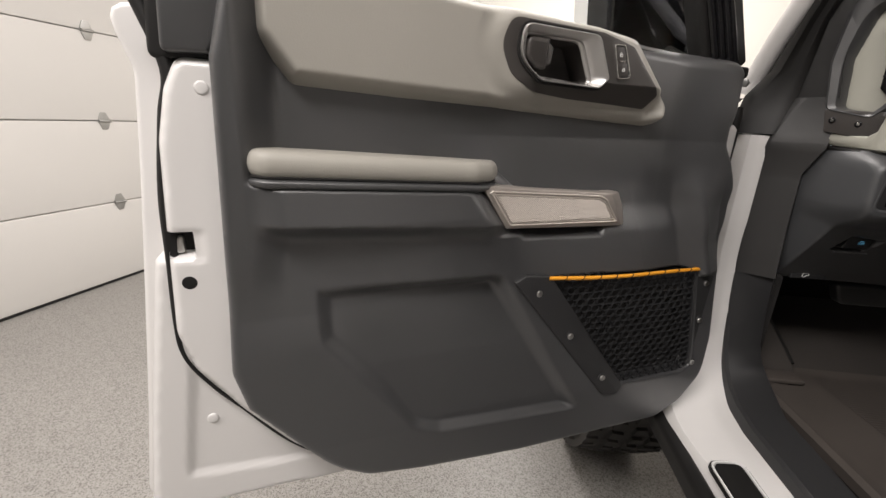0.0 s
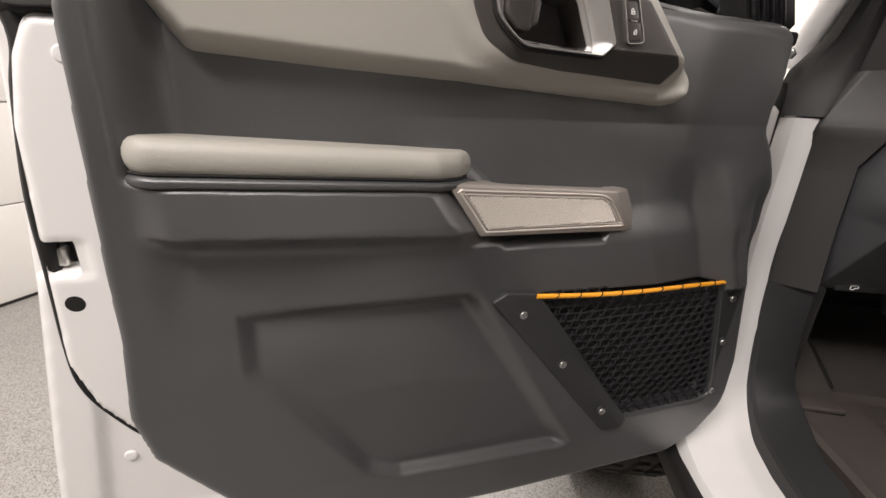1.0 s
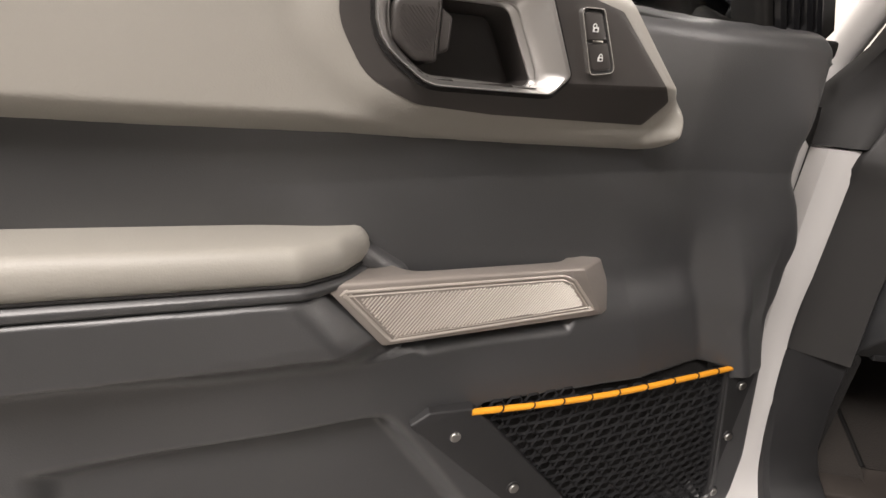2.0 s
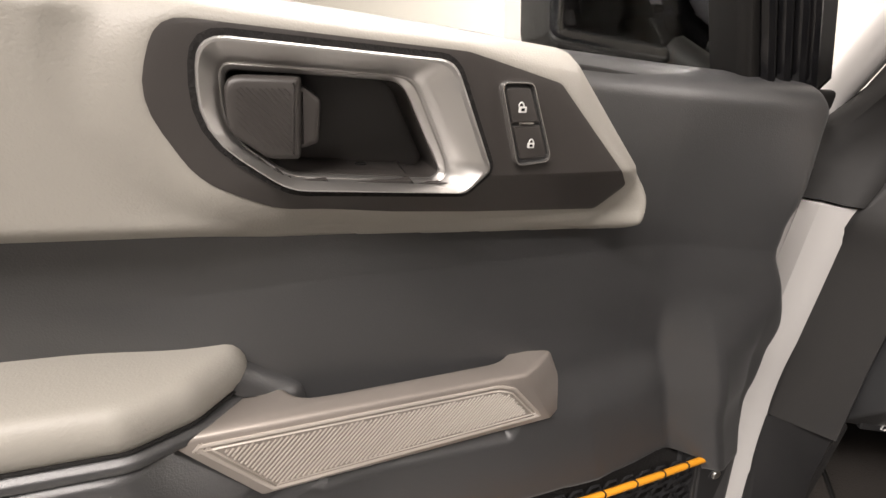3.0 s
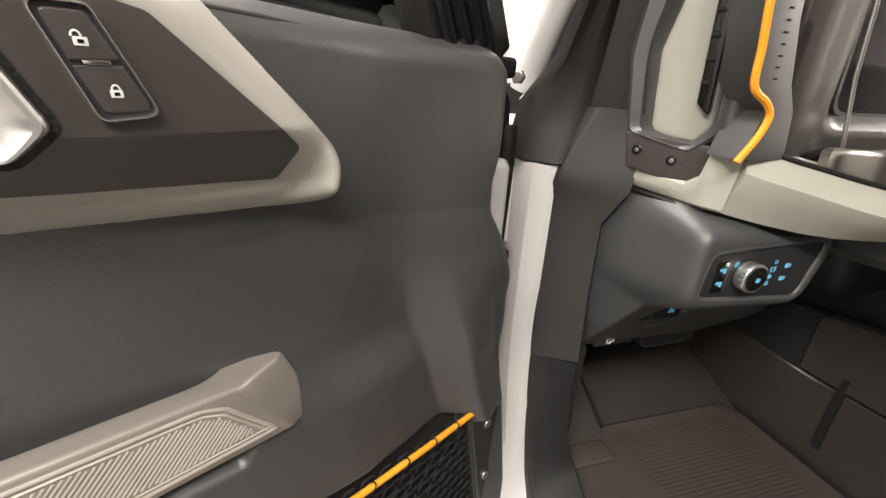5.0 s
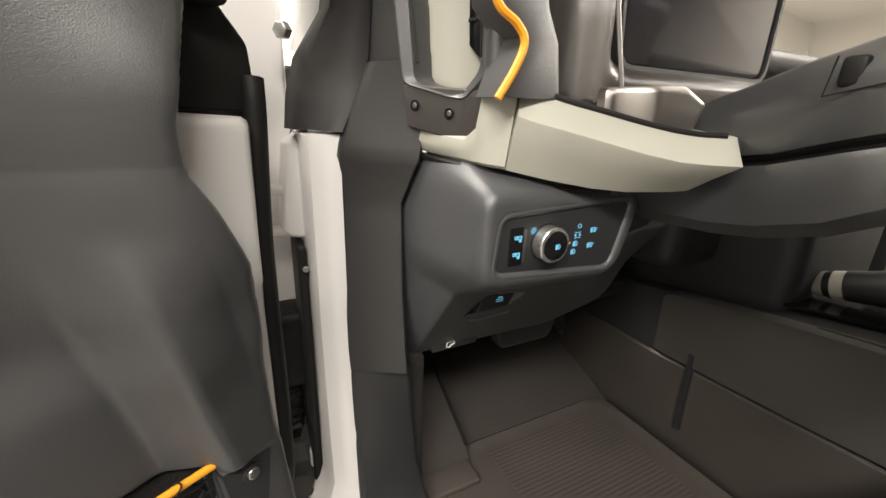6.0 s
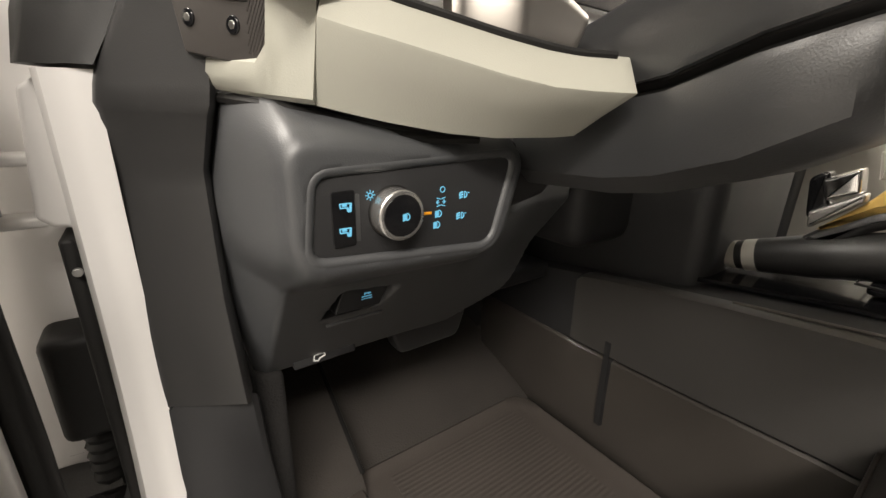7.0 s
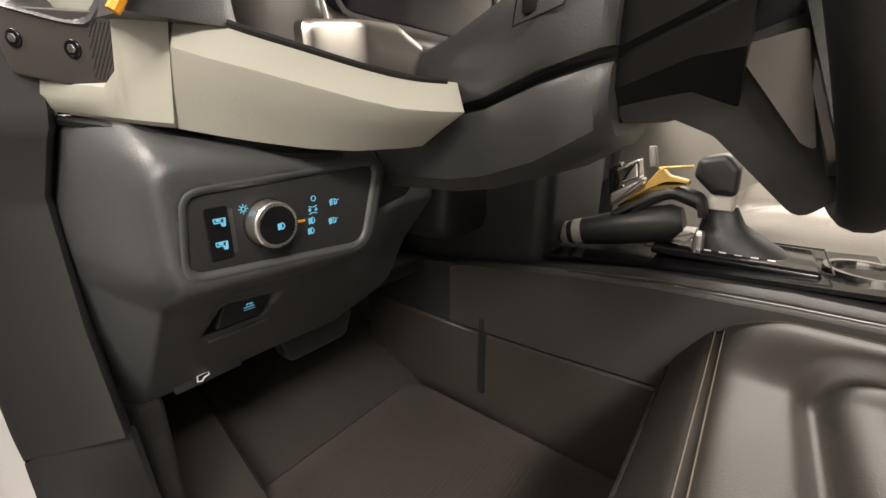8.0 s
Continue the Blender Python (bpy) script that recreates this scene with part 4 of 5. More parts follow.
for t in np.linspace(0, 2 * math.pi, 65):
    rings.append([(x, r * math.cos(t), r * math.sin(t)) for x, r in prof])
tyre = part("tyre", rings_mesh(rings, caps=False), TYRE, wheel, "black tyre with deep tread blocks")
part("rim", rings_mesh([[(x, r * math.cos(t), r * math.sin(t)) for x, r in ((-0.11, 0.205), (-0.10, 0.19), (-0.06, 0.03), (0.08, 0.03), (0.10, 0.205))] for t in np.linspace(0, 2 * math.pi, 33)], caps=False), GALV, wheel)
blocks = []
for i in range(46):
    t = 2 * math.pi * i / 46
    rot = Matrix.Rotation(t, 4, "X")
    for x, wdt, sk in ((-0.105, 0.045, 0.25), (-0.045, 0.045, -0.35), (0.015, 0.04, 0.35), (0.068, 0.045, -0.3), (0.112, 0.03, 0.2)):
        z = 0.356 if abs(x) > 0.09 else 0.362
        q = [(-wdt / 2, -0.017), (wdt / 2, -0.017 + sk * wdt * 0.3), (wdt / 2 - 0.004, 0.014 + sk * wdt * 0.3), (-wdt / 2 + 0.006, 0.017)]
        m = rot @ Matrix.Translation((x, 0.012 * (1 if x > 0 else -1), z))
        blocks.append(moved(rings_mesh([[(a, b, -0.012) for a, b in q], [(a * 0.94, b * 0.92, 0.009) for a, b in q]]), m))
part("tread", joined(blocks), TYRE, tyre)

# ---- pillar trim inside the doorway ----
trim = thing("pillar_trim", CAR, "charcoal plastic trim on the windscreen pillar foot", "pillar trim")


def trim_rows(rows):
    rings = []
    for z, l, r in rows:
        l, r = np.array(l), np.array(r)
        rings.append([(l[0] - 0.004, l[1] + 0.03, z), (l[0] - 0.003, l[1] + 0.006, z), (l[0], l[1], z), (l[0] + 0.004, l[1] - 0.003, z), (r[0] - 0.004, r[1] - 0.003, z), (r[0], r[1], z), (r[0] + 0.006, r[1] + 0.02, z), (r[0] + 0.006, r[1] + 0.07, z), (l[0], l[1] + 0.08, z)])
    return rings_mesh(rings)


part("upper_trim", trim_rows([(0.760, (-0.006, 0.093), (0.066, 0.056)), (0.88, (-0.006, 0.098), (0.060, 0.058)), (0.985, (-0.006, 0.104), (0.060, 0.061)), (0.999, (-0.006, 0.104), (0.060, 0.062)), (1.044, (-0.006, 0.095), (0.066, 0.034)), (1.052, (-0.006, 0.090), (0.068, 0.029)), (1.066, (-0.004, 0.091), (0.070, 0.028)), (1.08, (0.0, 0.091), (0.070, 0.028)), (1.12, (0.020, 0.088), (0.066, 0.030)), (1.155, (0.034, 0.080), (0.060, 0.036))]), PILLAR_TRIM, trim, "", 62)
part("garnish", trim_rows([(1.152, (0.033, 0.110), (0.066, 0.030)), (1.21, (0.034, 0.098), (0.060, 0.036)), (1.30, (0.036, 0.082), (0.060, 0.036)), (1.45, (0.05, 0.0), (0.09, -0.05)), (1.62, (0.08, -0.2), (0.12, -0.25))]), PILLAR_TRIM, trim, "", 62)
kick_path = [(0.757, (-0.005, 0.092), (0.074, 0.070)), (0.66, (-0.006, 0.078), (0.080, 0.075)), (0.58, (-0.009, 0.050), (0.088, 0.075)), (0.535, (-0.013, 0.018), (0.096, 0.062)), (0.51, (-0.018, -0.02), (0.098, 0.03)), (0.497, (-0.024, -0.07), (0.088, -0.02)), (0.49, (-0.028, -0.14), (0.068, -0.09))]
rings = []
for z, l, r in kick_path:
    rings.append([(l[0] - 0.003, l[1] + 0.02, z - 0.03), (l[0], l[1], z), (l[0] + 0.006, l[1] - 0.005, z + 0.004), (r[0] - 0.006, r[1] - 0.004, z + 0.006), (r[0], r[1], z), (r[0] + 0.01, r[1] + 0.04, z - 0.04)])
for b in (-0.3, -1.0):
    rings.append([(-0.032, b, 0.455), (-0.029, b, 0.487), (-0.022, b, 0.494), (0.052, b, 0.494), (0.060, b, 0.487), (0.068, b, 0.43)])
part("scuff_trim", rings_mesh(rings), CHARCOAL_DARK, trim, "black scuff trim along the sill", 35)

# ---- dashboard ----
dash = thing("dashboard", CAR, "dark dashboard with pale cream lower fascia", "dashboard")

KNEE = fillet([(0.074, 1.062, 0.01), (0.062, 0.98, 0.2), (0.066, 0.86, 0.2), (0.082, 0.752, 0.01), (0.36, 0.745, 0.03), (0.43, 0.79, 0.03), (0.46, 0.90, 0.03), (0.46, 1.03, 0.01), (0.30, 1.045, 0.05)])
BULGE = fillet([(0.084, 1.032, 0.035), (0.083, 0.955, 0.03), (0.105, 0.938, 0.03), (0.268, 0.930, 0.03), (0.294, 1.014, 0.03), (0.27, 1.022, 0.03), (0.12, 1.032, 0.03)])
PANEL = fillet([(0.1035, 1.0095, 0.011), (0.0970, 0.9535, 0.010), (0.2570, 0.9415, 0.018), (0.2790, 1.0175, 0.010)], n=8)
COIN = fillet([(0.150, 0.886, 0.004), (0.136, 0.842, 0.004), (0.203, 0.842, 0.004), (0.221, 0.876, 0.004)])


def knee_height(a, z):
    w = 0.051 - 0.156 * np.clip((0.95 - z) / 0.20, 0, 1)
    w = w - 0.03 * sstep(1.03, 1.06, z)
    side = np.clip((0.0925 - a) / 0.028, 0, 1)
    w = w - 0.095 * side * (0.35 + 0.65 * sstep(0.75, 0.95, z))
    w = w - 0.035 * sstep(0.29, 0.42, a + 0.35 * (z - 0.9)) * sstep(0.80, 0.90, z)
    d, _ = sdist(BULGE, a, z)
    w = np.where(d > -0.044, np.maximum(w, w + (0.0874 - w) * sstep(-0.040, 0.008, d) * sstep(0.060, 0.084, a)), w)
    d, _ = sdist(PANEL, a, z)
    w = w - 0.007 * sstep(-0.003, -0.0005, d)
    d, _ = sdist(COIN, a, z)
    w = w - 0.016 * sstep(0, 0.006, d)
    return w


knee = part("knee_panel", rear(relief(KNEE, knee_height, 0.0035, 0.006, 0.07)), KNEE_PLASTIC, dash, "charcoal knee panel with rounded switch housing", 60)
lamp_panel = part("lamp_switch_panel", rear(prism(inset(ccw(PANEL), 0.001), 0.078, 0.0848, 0.001)), CHARCOAL_DARK, dash, "black headlamp switch panel with lit symbols")
part("panel_rim", rear(frame_ring(inset(ccw(PANEL), -0.0060), inset(ccw(PANEL), 0.0012), [(0, 0.07), (0, 0.0868), (0.2, 0.0880), (0.5, 0.0880), (0.8, 0.0866), (1, 0.0846), (1, 0.08)])), KNEE_PLASTIC, lamp_panel)
kn = part("headlamp_knob", rear(disc(0.0187, 0.084, 0.0995, 0.0022, 40, (0.1600, 0.9805))), BRIGHT_TRIM, lamp_panel, "satin silver headlamp knob with black face")
part("knob_face", rear(disc(0.0154, 0.0990, 0.1000, 0.0008, 36, (0.1600, 0.9805))), GLOSS_BLACK, kn)
part("knob_collar", rear(disc(0.0200, 0.084, 0.0862, 0.001, 40, (0.1600, 0.9805))), RUBBER, kn)
part("knob_pointer", rear(prism([(0.187, 0.9770), (0.1942, 0.9767), (0.1942, 0.9745), (0.187, 0.9748)], 0.0848, 0.0854, 0.0002)), ORANGE, lamp_panel)
part("dimmer_key", rear(prism(fillet([(0.113, 0.999, 0.002), (0.130, 0.9995, 0.002), (0.130, 0.960, 0.002), (0.113, 0.9595, 0.002)]), 0.0840, 0.0858, 0.0006)), GLOSS_BLACK, lamp_panel)
part("key_groove", rear(prism(fillet([(0.1305, 0.9965, 0.0008), (0.1335, 0.9965, 0.0008), (0.1335, 0.9625, 0.0008), (0.1305, 0.9625, 0.0008)]), 0.0843, 0.0853, 0.0002)), CHARCOAL, lamp_panel)


def lamp_symbol(cx, cz, kind, s=0.0045, lift=0.0852):
    g = []
    bar = lambda x0, z0, x1, z1, r=0.09: g.append(tube([(cx + x0 * s, cz + z0 * s, lift), (cx + x1 * s, cz + z1 * s, lift)], r * s, 5))
    ringp = lambda x0, z0, r, a0=0.0, a1=6.283: g.append(tube([(cx + (x0 + r * math.cos(t)) * s, cz + (z0 + r * math.sin(t)) * s, lift) for t in np.linspace(a0, a1, 14)], 0.11 * s, 5))
    if kind == "ring":
        ringp(0, 0, 0.55)
    elif kind == "sun":
        ringp(0, 0, 0.42)
        for k in range(8):
            t = k * math.pi / 4
            bar(0.62 * math.cos(t), 0.62 * math.sin(t), 0.95 * math.cos(t), 0.95 * math.sin(t), 0.1)
    elif kind == "lamp":
        ringp(-0.1, 0, 0.6, -1.57, 1.57)
        bar(-0.1, -0.6, -0.1, 0.6)
        for z in (-0.45, -0.15, 0.15, 0.45):
            bar(-0.85, z - 0.1, -0.25, z, 0.16)
    elif kind == "side":
        for sx in (-1, 1):
            ringp(sx * 0.55, 0, 0.3, 1.57 if sx < 0 else -1.57, 4.71 if sx < 0 else 1.57)
            bar(sx * 0.1, 0.55, sx * 0.9, 0.75, 0.1), bar(sx * 0.1, -0.55, sx * 0.9, -0.75, 0.1), bar(sx * 0.35, 0, sx * 1.0, 0, 0.1)
    elif kind == "dash":
        bar(-1, 0.7, 1, 0.7, 0.12), bar(1, 0.7, 0.9, -0.6, 0.12), bar(-1, 0.7, -0.9, 0.0, 0.12), bar(-0.9, 0.0, 0.3, 0.0, 0.12), bar(0.3, 0.0, 0.4, -0.6, 0.2), bar(0.4, -0.6, 0.9, -0.6, 0.2), bar(-0.6, 0.4, 0.2, 0.4, 0.2), bar(0.85, 0.5, 0.75, -0.4, 0.2)
    elif kind == "fog":
        ringp(0.1, 0, 0.5, -1.57, 1.57)
        bar(0.1, -0.5, 0.1, 0.5)
        for z in (-0.4, 0, 0.4):
            bar(-0.9, z - 0.1, -0.25, z + 0.1, 0.15)
        ringp(-0.55, 0.0, 0.35, 1.8, 4.4), bar(0.75, 0.3, 1.1, 0.3)
    elif kind == "boot":
        ringp(0, 0.1, 0.5, 0.2, 2.9), bar(-1.1, -0.1, 1.1, -0.1, 0.12), bar(-0.5, 0.6, 0.9, 0.5, 0.14), bar(-1.2, -0.6, 1.2, -0.6, 0.07)
    part("symbol", rear(joined(g)), ICON_BLUE, lamp_panel, "lit pale blue symbol")


lamp_symbol(0.1228, 0.9877, "dash", 0.0042, 0.0862)
lamp_symbol(0.1220, 0.9703, "dash", 0.0042, 0.0862)
lamp_symbol(0.1418, 0.9945, "sun", 0.0040)
lamp_symbol(0.1630, 0.9795, "lamp", 0.0042, 0.1003)
lamp_symbol(0.2043, 0.9934, "ring", 0.0040)
lamp_symbol(0.2029, 0.9835, "side", 0.0045)
lamp_symbol(0.2014, 0.9742, "lamp", 0.0045)
lamp_symbol(0.1999, 0.9652, "lamp", 0.0045)
lamp_symbol(0.2260, 0.9872, "fog", 0.0050)
lamp_symbol(0.2237, 0.9700, "fog", 0.0050)

part("boot_release", rear(prism(fillet([(0.160, 0.882, 0.002), (0.148, 0.852, 0.002), (0.199, 0.852, 0.002), (0.212, 0.874, 0.002)]), -0.05, -0.019, 0.002)), CHARCOAL_DARK, dash, "black boot release switch")
lamp_symbol(0.184, 0.866, "boot", 0.0052, -0.0185)
part("release_lip", rear(tube([(0.139, 0.8425, -0.020), (0.202, 0.8425, -0.020)], 0.0018, 6)), CHARCOAL, dash)
part("bonnet_symbol", rear(tube([(0.146, 0.7665, -0.0925), (0.158, 0.7675, -0.0925), (0.159, 0.7625, -0.0925), (0.153, 0.761, -0.0925), (0.150, 0.7575, -0.0925), (0.145, 0.759, -0.0925)], 0.0011, 5, True)), ICON_WHITE, dash, "white bonnet release symbol")
part("bonnet_handle", rear(prism(fillet([(0.118, 0.774, 0.004), (0.122, 0.752, 0.003), (0.20, 0.753, 0.003), (0.20, 0.772, 0.004)]), -0.13, -0.0935, 0.003)), CHARCOAL_DARK, dash, "black bonnet release handle")

# cream fascia: stations from the seam to the tongue's end
FB = [(0.0, 1.053), (0.13, 1.047), (0.35, 1.038), (0.57, 1.034), (0.79, 1.035), (0.90, 1.037)]
FC = [(0.0, 1.102), (0.11, 1.097), (0.32, 1.087), (0.535, 1.075), (0.75, 1.0665), (0.96, 1.0655)]
FT = [(0.0, 1.130), (0.117, 1.124), (0.33, 1.113), (0.546, 1.102), (0.766, 1.0925), (1.0, 1.0905)]


def fascia_ring(fb, ft, shrink=0.0):
    """A section whose lower edge stands at fb and whose crease and top stand at ft."""
    ring = []
    for lower in (-0.4, 0.0, 0.03, 0.5, 0.97, 1.02, 1.5, 1.88, 2.0, 2.2):
        f = fb + (ft - fb) * min(max(lower, 0.0), 1.0) + (0.025 * (lower - 1) if lower > 1 and ft > 0.9 else 0)
        zb, zc, zt = (float(np.interp(f, *zip(*q))) for q in (FB, FC, FT))
        low_off, mid_off, top_off = -0.006 - 0.024 * f, 0.0135 - 0.001 * f, -0.004 - 0.010 * f
        off = low_off + (mid_off - low_off) * lower if lower <= 1 else mid_off + (top_off - mid_off) * (lower - 1)
        off = -0.06 if lower < 0 else -0.07 if lower > 2.1 else off
        lower = max(lower, 0.0)
        z = zb + (zc - zb) * lower if lower <= 1 else zc + (zt - zc) * (lower - 1)
        off, z = off - shrink, z + shrink * (1 - lower)
        lean_a = 0.010 * (z - 1.053) / 0.067 * max(0.0, 1 - f / 0.12)
        ring.append((0.112 + 0.184 * f - 0.50 * off + lean_a, -0.071 - 0.107 * f - 0.866 * off, z))
    return ring


rings = [fascia_ring(b, t, s) for b, t, s in ((-0.006, -0.006, 0.002), (0.0, 0.0, 0.0), (0.12, 0.12, 0), (0.215, 0.215, 0), (0.41, 0.41, 0), (0.58, 0.58, 0), (0.70, 0.72, 0), (0.80, 0.84, 0), (0.855, 0.94, 0), (0.872, 0.976, 0), (0.877, 0.982, 0.0006), (0.879, 0.985, 0.0025))]
fascia = part("cream_fascia", rings_mesh(rings), CREAM, dash, "pale cream fascia tongue below the instruments", 30)
# end piece between the seam and the pillar
E0, E1, E2 = (0.066, 0.034), (0.096, -0.052), (0.1105, -0.0705)
rings = []
for (a, b), zb, zt in ((E0, 1.064, 1.088), ((0.078, 0.0), 1.060, 1.085), ((0.089, -0.032), 1.057, 1.082), ((0.0935, -0.045), 1.056, 1.092), ((0.096, -0.052), 1.0555, 1.130), ((0.099, -0.058), 1.055, 1.134), (E2, 1.0535, 1.134)):
    n = (-0.86, -0.50) if b > -0.053 else (-0.60, -0.80)
    slant = 0.009 if (a, b) == E2 else 0.0
    P = lambda off, z: (a + n[0] * off + slant * (z - 1.053) / 0.067, b + n[1] * off, z)
    rings.append([P(-0.05, zb + 0.004), P(-0.004, zb), P(0.0, zb + 0.003), P(0.004, zt - 0.012), P(0.003, zt - 0.003), P(-0.002, zt), P(-0.05, zt)])
part("fascia_end", rings_mesh(rings), CREAM, dash, "pale cream fascia end piece", 30)
part("fascia_shadow_gap", tube(smooth_path([(0.07, 0.045, 1.058), (0.094, -0.035, 1.052), (0.115, -0.055, 1.048), (0.16, -0.072, 1.036), (0.20, -0.085, 1.032), (0.23, -0.095, 1.032)], 30), 0.004, 6), RUBBER, dash)

# dark corner panel, vent and orange strip: a frame turned towards the door
EA = math.atan2(-0.100, 0.060)
ENDM = Matrix.Translation((0.062, 0.030, 0)) @ Matrix.Rotation(EA, 4, "Z") @ REAR
corner = part("corner_panel", moved(prism(fillet([(-0.006, 1.088, 0.004), (0.045, 1.079, 0.01), (0.070, 1.076, 0.008), (0.083, 1.086, 0.006), (0.092, 1.124, 0.003), (-0.014, 1.131, 0.004)]), -0.02, 0.006, 0.002), ENDM), BROWNBLACK, dash, "dark brown corner panel with two socket screws")
for x, z in ((0.004, 1.110), (0.046, 1.103)):
    sc = part("socket_screw", moved(disc(0.006, 0.004, 0.0075, 0.001, 24, (x, z)), ENDM), GLOSS_BLACK, corner, "black socket screw")
    part("screw_socket", moved(disc(0.003, 0.0075, 0.008, 0.0004, 6, (x, z)), ENDM), STEEL, sc)
field = fillet([(0.056, 1.084), (0.072, 1.082), (0.080, 1.089), (0.086, 1.120), (0.060, 1.120)], 0.003)
for i in range(22):
    ts = np.linspace(0, 1, 30)
    xs, zs = 0.030 + 0.0030 * i + 0.024 * ts, 1.080 + 0.042 * ts
    ok = np.where(sdist(field, xs, zs)[0] > 0)[0]
    if len(ok) > 3:
        part("panel_rib", moved(tube([(xs[k], zs[k], 0.006) for k in (ok[0], ok[-1])], 0.0007, 5), ENDM), BROWNBLACK, corner)
VENT = fillet([(-0.014, 1.131, 0.010), (0.062, 1.113, 0.008), (0.092, 1.140, 0.010), (0.086, 1.33, 0.02), (-0.018, 1.33, 0.03), (-0.028, 1.22, 0.05)])
VENT_IN = fillet([(0.007, 1.134, 0.012), (0.055, 1.122, 0.012), (0.073, 1.146, 0.010), (0.062, 1.31, 0.02), (0.020, 1.31, 0.02), (-0.001, 1.225, 0.05)])
vent = part("vent_surround", moved(frame_ring(VENT, VENT_IN, [(0, -0.02), (0, 0.004), (0.2, 0.008), (0.7, 0.004), (1, -0.012), (1, -0.03)]), ENDM), CHARCOAL, dash, "charcoal surround of the side air vent")
part("vent_insert", moved(relief(inset(ccw(VENT_IN), -0.004), lambda x, y: -0.02 - 0.01 * sstep(0.01, 0.07, x), 0.004, 0.003, 0.004), ENDM), CREAM, vent, "pale cream inner face of the vent")
slot = part("vent_slot", moved(prism(fillet([(0.050, 1.168, 0.004), (0.066, 1.152, 0.004), (0.059, 1.31, 0.004), (0.043, 1.31, 0.004)]), -0.03, -0.0195, 0.002), ENDM), GLOSS_BLACK, vent, "black slot of the vent wheel")
for i in range(5):
    part("vent_slat", moved(rbox((0.010, 0.004, 0.004), (0.054 - 0.001 * i, 1.19 + 0.024 * i, -0.0195), 0.0012), ENDM), RUBBER, slot)
part("vent_column", tube([(0.108, -0.052, 1.122), (0.106, -0.050, 1.20), (0.102, -0.046, 1.33)], 0.012, 12), CHARCOAL, dash)
col_rings = []
for z, a0, a1, b in ((1.118, 0.090, 0.158, -0.082), (1.165, 0.108, 0.152, -0.080), (1.19, 0.084, 0.140, -0.078), (1.25, 0.076, 0.125, -0.076), (1.33, 0.068, 0.115, -0.074)):
    col_rings.append([(a0 - 0.004, b + 0.03, z), (a0, b - 0.006, z), (a1 - 0.01, b - 0.006, z), (a1, b, z), (a1 + 0.005, b + 0.03, z)])
part("gauge_side", rings_mesh(col_rings), CHARCOAL, dash, "charcoal column beside the instruments")
part("orange_strip", tube(smooth_path([(0.083, -0.092, 1.116), (0.097, -0.094, 1.14), (0.105, -0.093, 1.160), (0.097, -0.092, 1.173), (0.077, -0.091, 1.187), (0.073, -0.090, 1.22), (0.066, -0.090, 1.257), (0.058, -0.088, 1.33)], 40), 0.0036, 8), ORANGE, dash, "orange accent strip round the instruments")
for i in range(14):
    part("trim_slot", moved(rbox((0.0055, 0.003, 0.0016), (0.108 - 0.0008 * i, -0.0830 + 0.0003 * i, 1.195 + 0.010 * i), 0.0005), Matrix.Identity(4)), GLOSS_BLACK, dash)
# instrument hood and display
part("instrument_hood", rear(relief(fillet([(0.135, 1.115, 0.01), (0.30, 1.105, 0.01), (0.62, 1.11, 0.02), (0.62, 1.36, 0.02), (0.13, 1.36, 0.02)]), lambda a, z: 0.075 - 0.03 * sstep(0.16, 0.26, a) - 0.045 * sstep(0.25, 0.30, a) * sstep(1.14, 1.18, z), 0.006, 0.006, 0.03)), HOOD, dash, "dark brown satin instrument surround")
# silver tube stands in for the upright reflection on the dark surround
part("hood_reflection", tube([(0.236, -0.088, 1.115), (0.215, -0.084, 1.20), (0.200, -0.08, 1.33)], 0.0022, 8), SATIN, dash)
scr = part("display", rear(prism(fillet([(0.30, 1.165, 0.02), (0.60, 1.165, 0.02), (0.60, 1.34, 0.02), (0.285, 1.34, 0.02)]), 0.012, 0.020, 0.002)), SCREEN, dash, "dark instrument display")
part("display_rim", rear(frame_ring(fillet([(0.294, 1.159, 0.022), (0.606, 1.159, 0.022), (0.606, 1.346, 0.022), (0.279, 1.346, 0.022)]), fillet([(0.299, 1.164, 0.02), (0.601, 1.164, 0.02), (0.601, 1.341, 0.02), (0.284, 1.341, 0.02)]), [(0, 0.01), (0, 0.023), (1, 0.023), (1, 0.01)])), CHARCOAL, scr)
# lighter than the surround to stand in for its bright highlight
part("highlight_plate", rear(relief(fillet([(0.196, 1.086, 0.004), (0.196, 1.131, 0.008), (0.268, 1.134, 0.006), (0.297, 1.119, 0.004), (0.280, 1.084, 0.004)]), lambda a, z: 0.128 + 0.10 * (a - 0.2) - 0.022 * sstep(0.236, 0.20, a) - 3.0 * (z - 1.105) ** 2, 0.003, 0.003, 0.01)), BRUSHED, dash, "plate beside the column, lightened as a highlight on dark metal")
part("fascia_top_edge", tube(smooth_path([fascia_ring(f, f)[8] for f in (0.0, 0.2, 0.4, 0.6, 0.8, 0.93)], 30), 0.0032, 8), RUBBER, dash, "black seal along the top of the fascia")
part("under_dash", rbox((0.90, 0.30, 0.20), (0.95, 0.14, 0.96), 0.03), CHARCOAL_DARK, dash)
pad = part("mode_keys", rbox((0.030, 0.020, 0.012), (0.137, -0.075, 1.127), 0.003), GLOSS_BLACK, dash, "small black key pad with white marks")
for i in range(4):
    part("key_mark", rbox((0.002, 0.0012, 0.005), (0.128 + 0.006 * i, -0.0856, 1.127), 0.0003), ICON_WHITE, pad)
part("under_cover", rbox((0.52, 0.40, 0.03), (0.345, 0.32, 0.775), 0.008), CHARCOAL_DARK, dash)
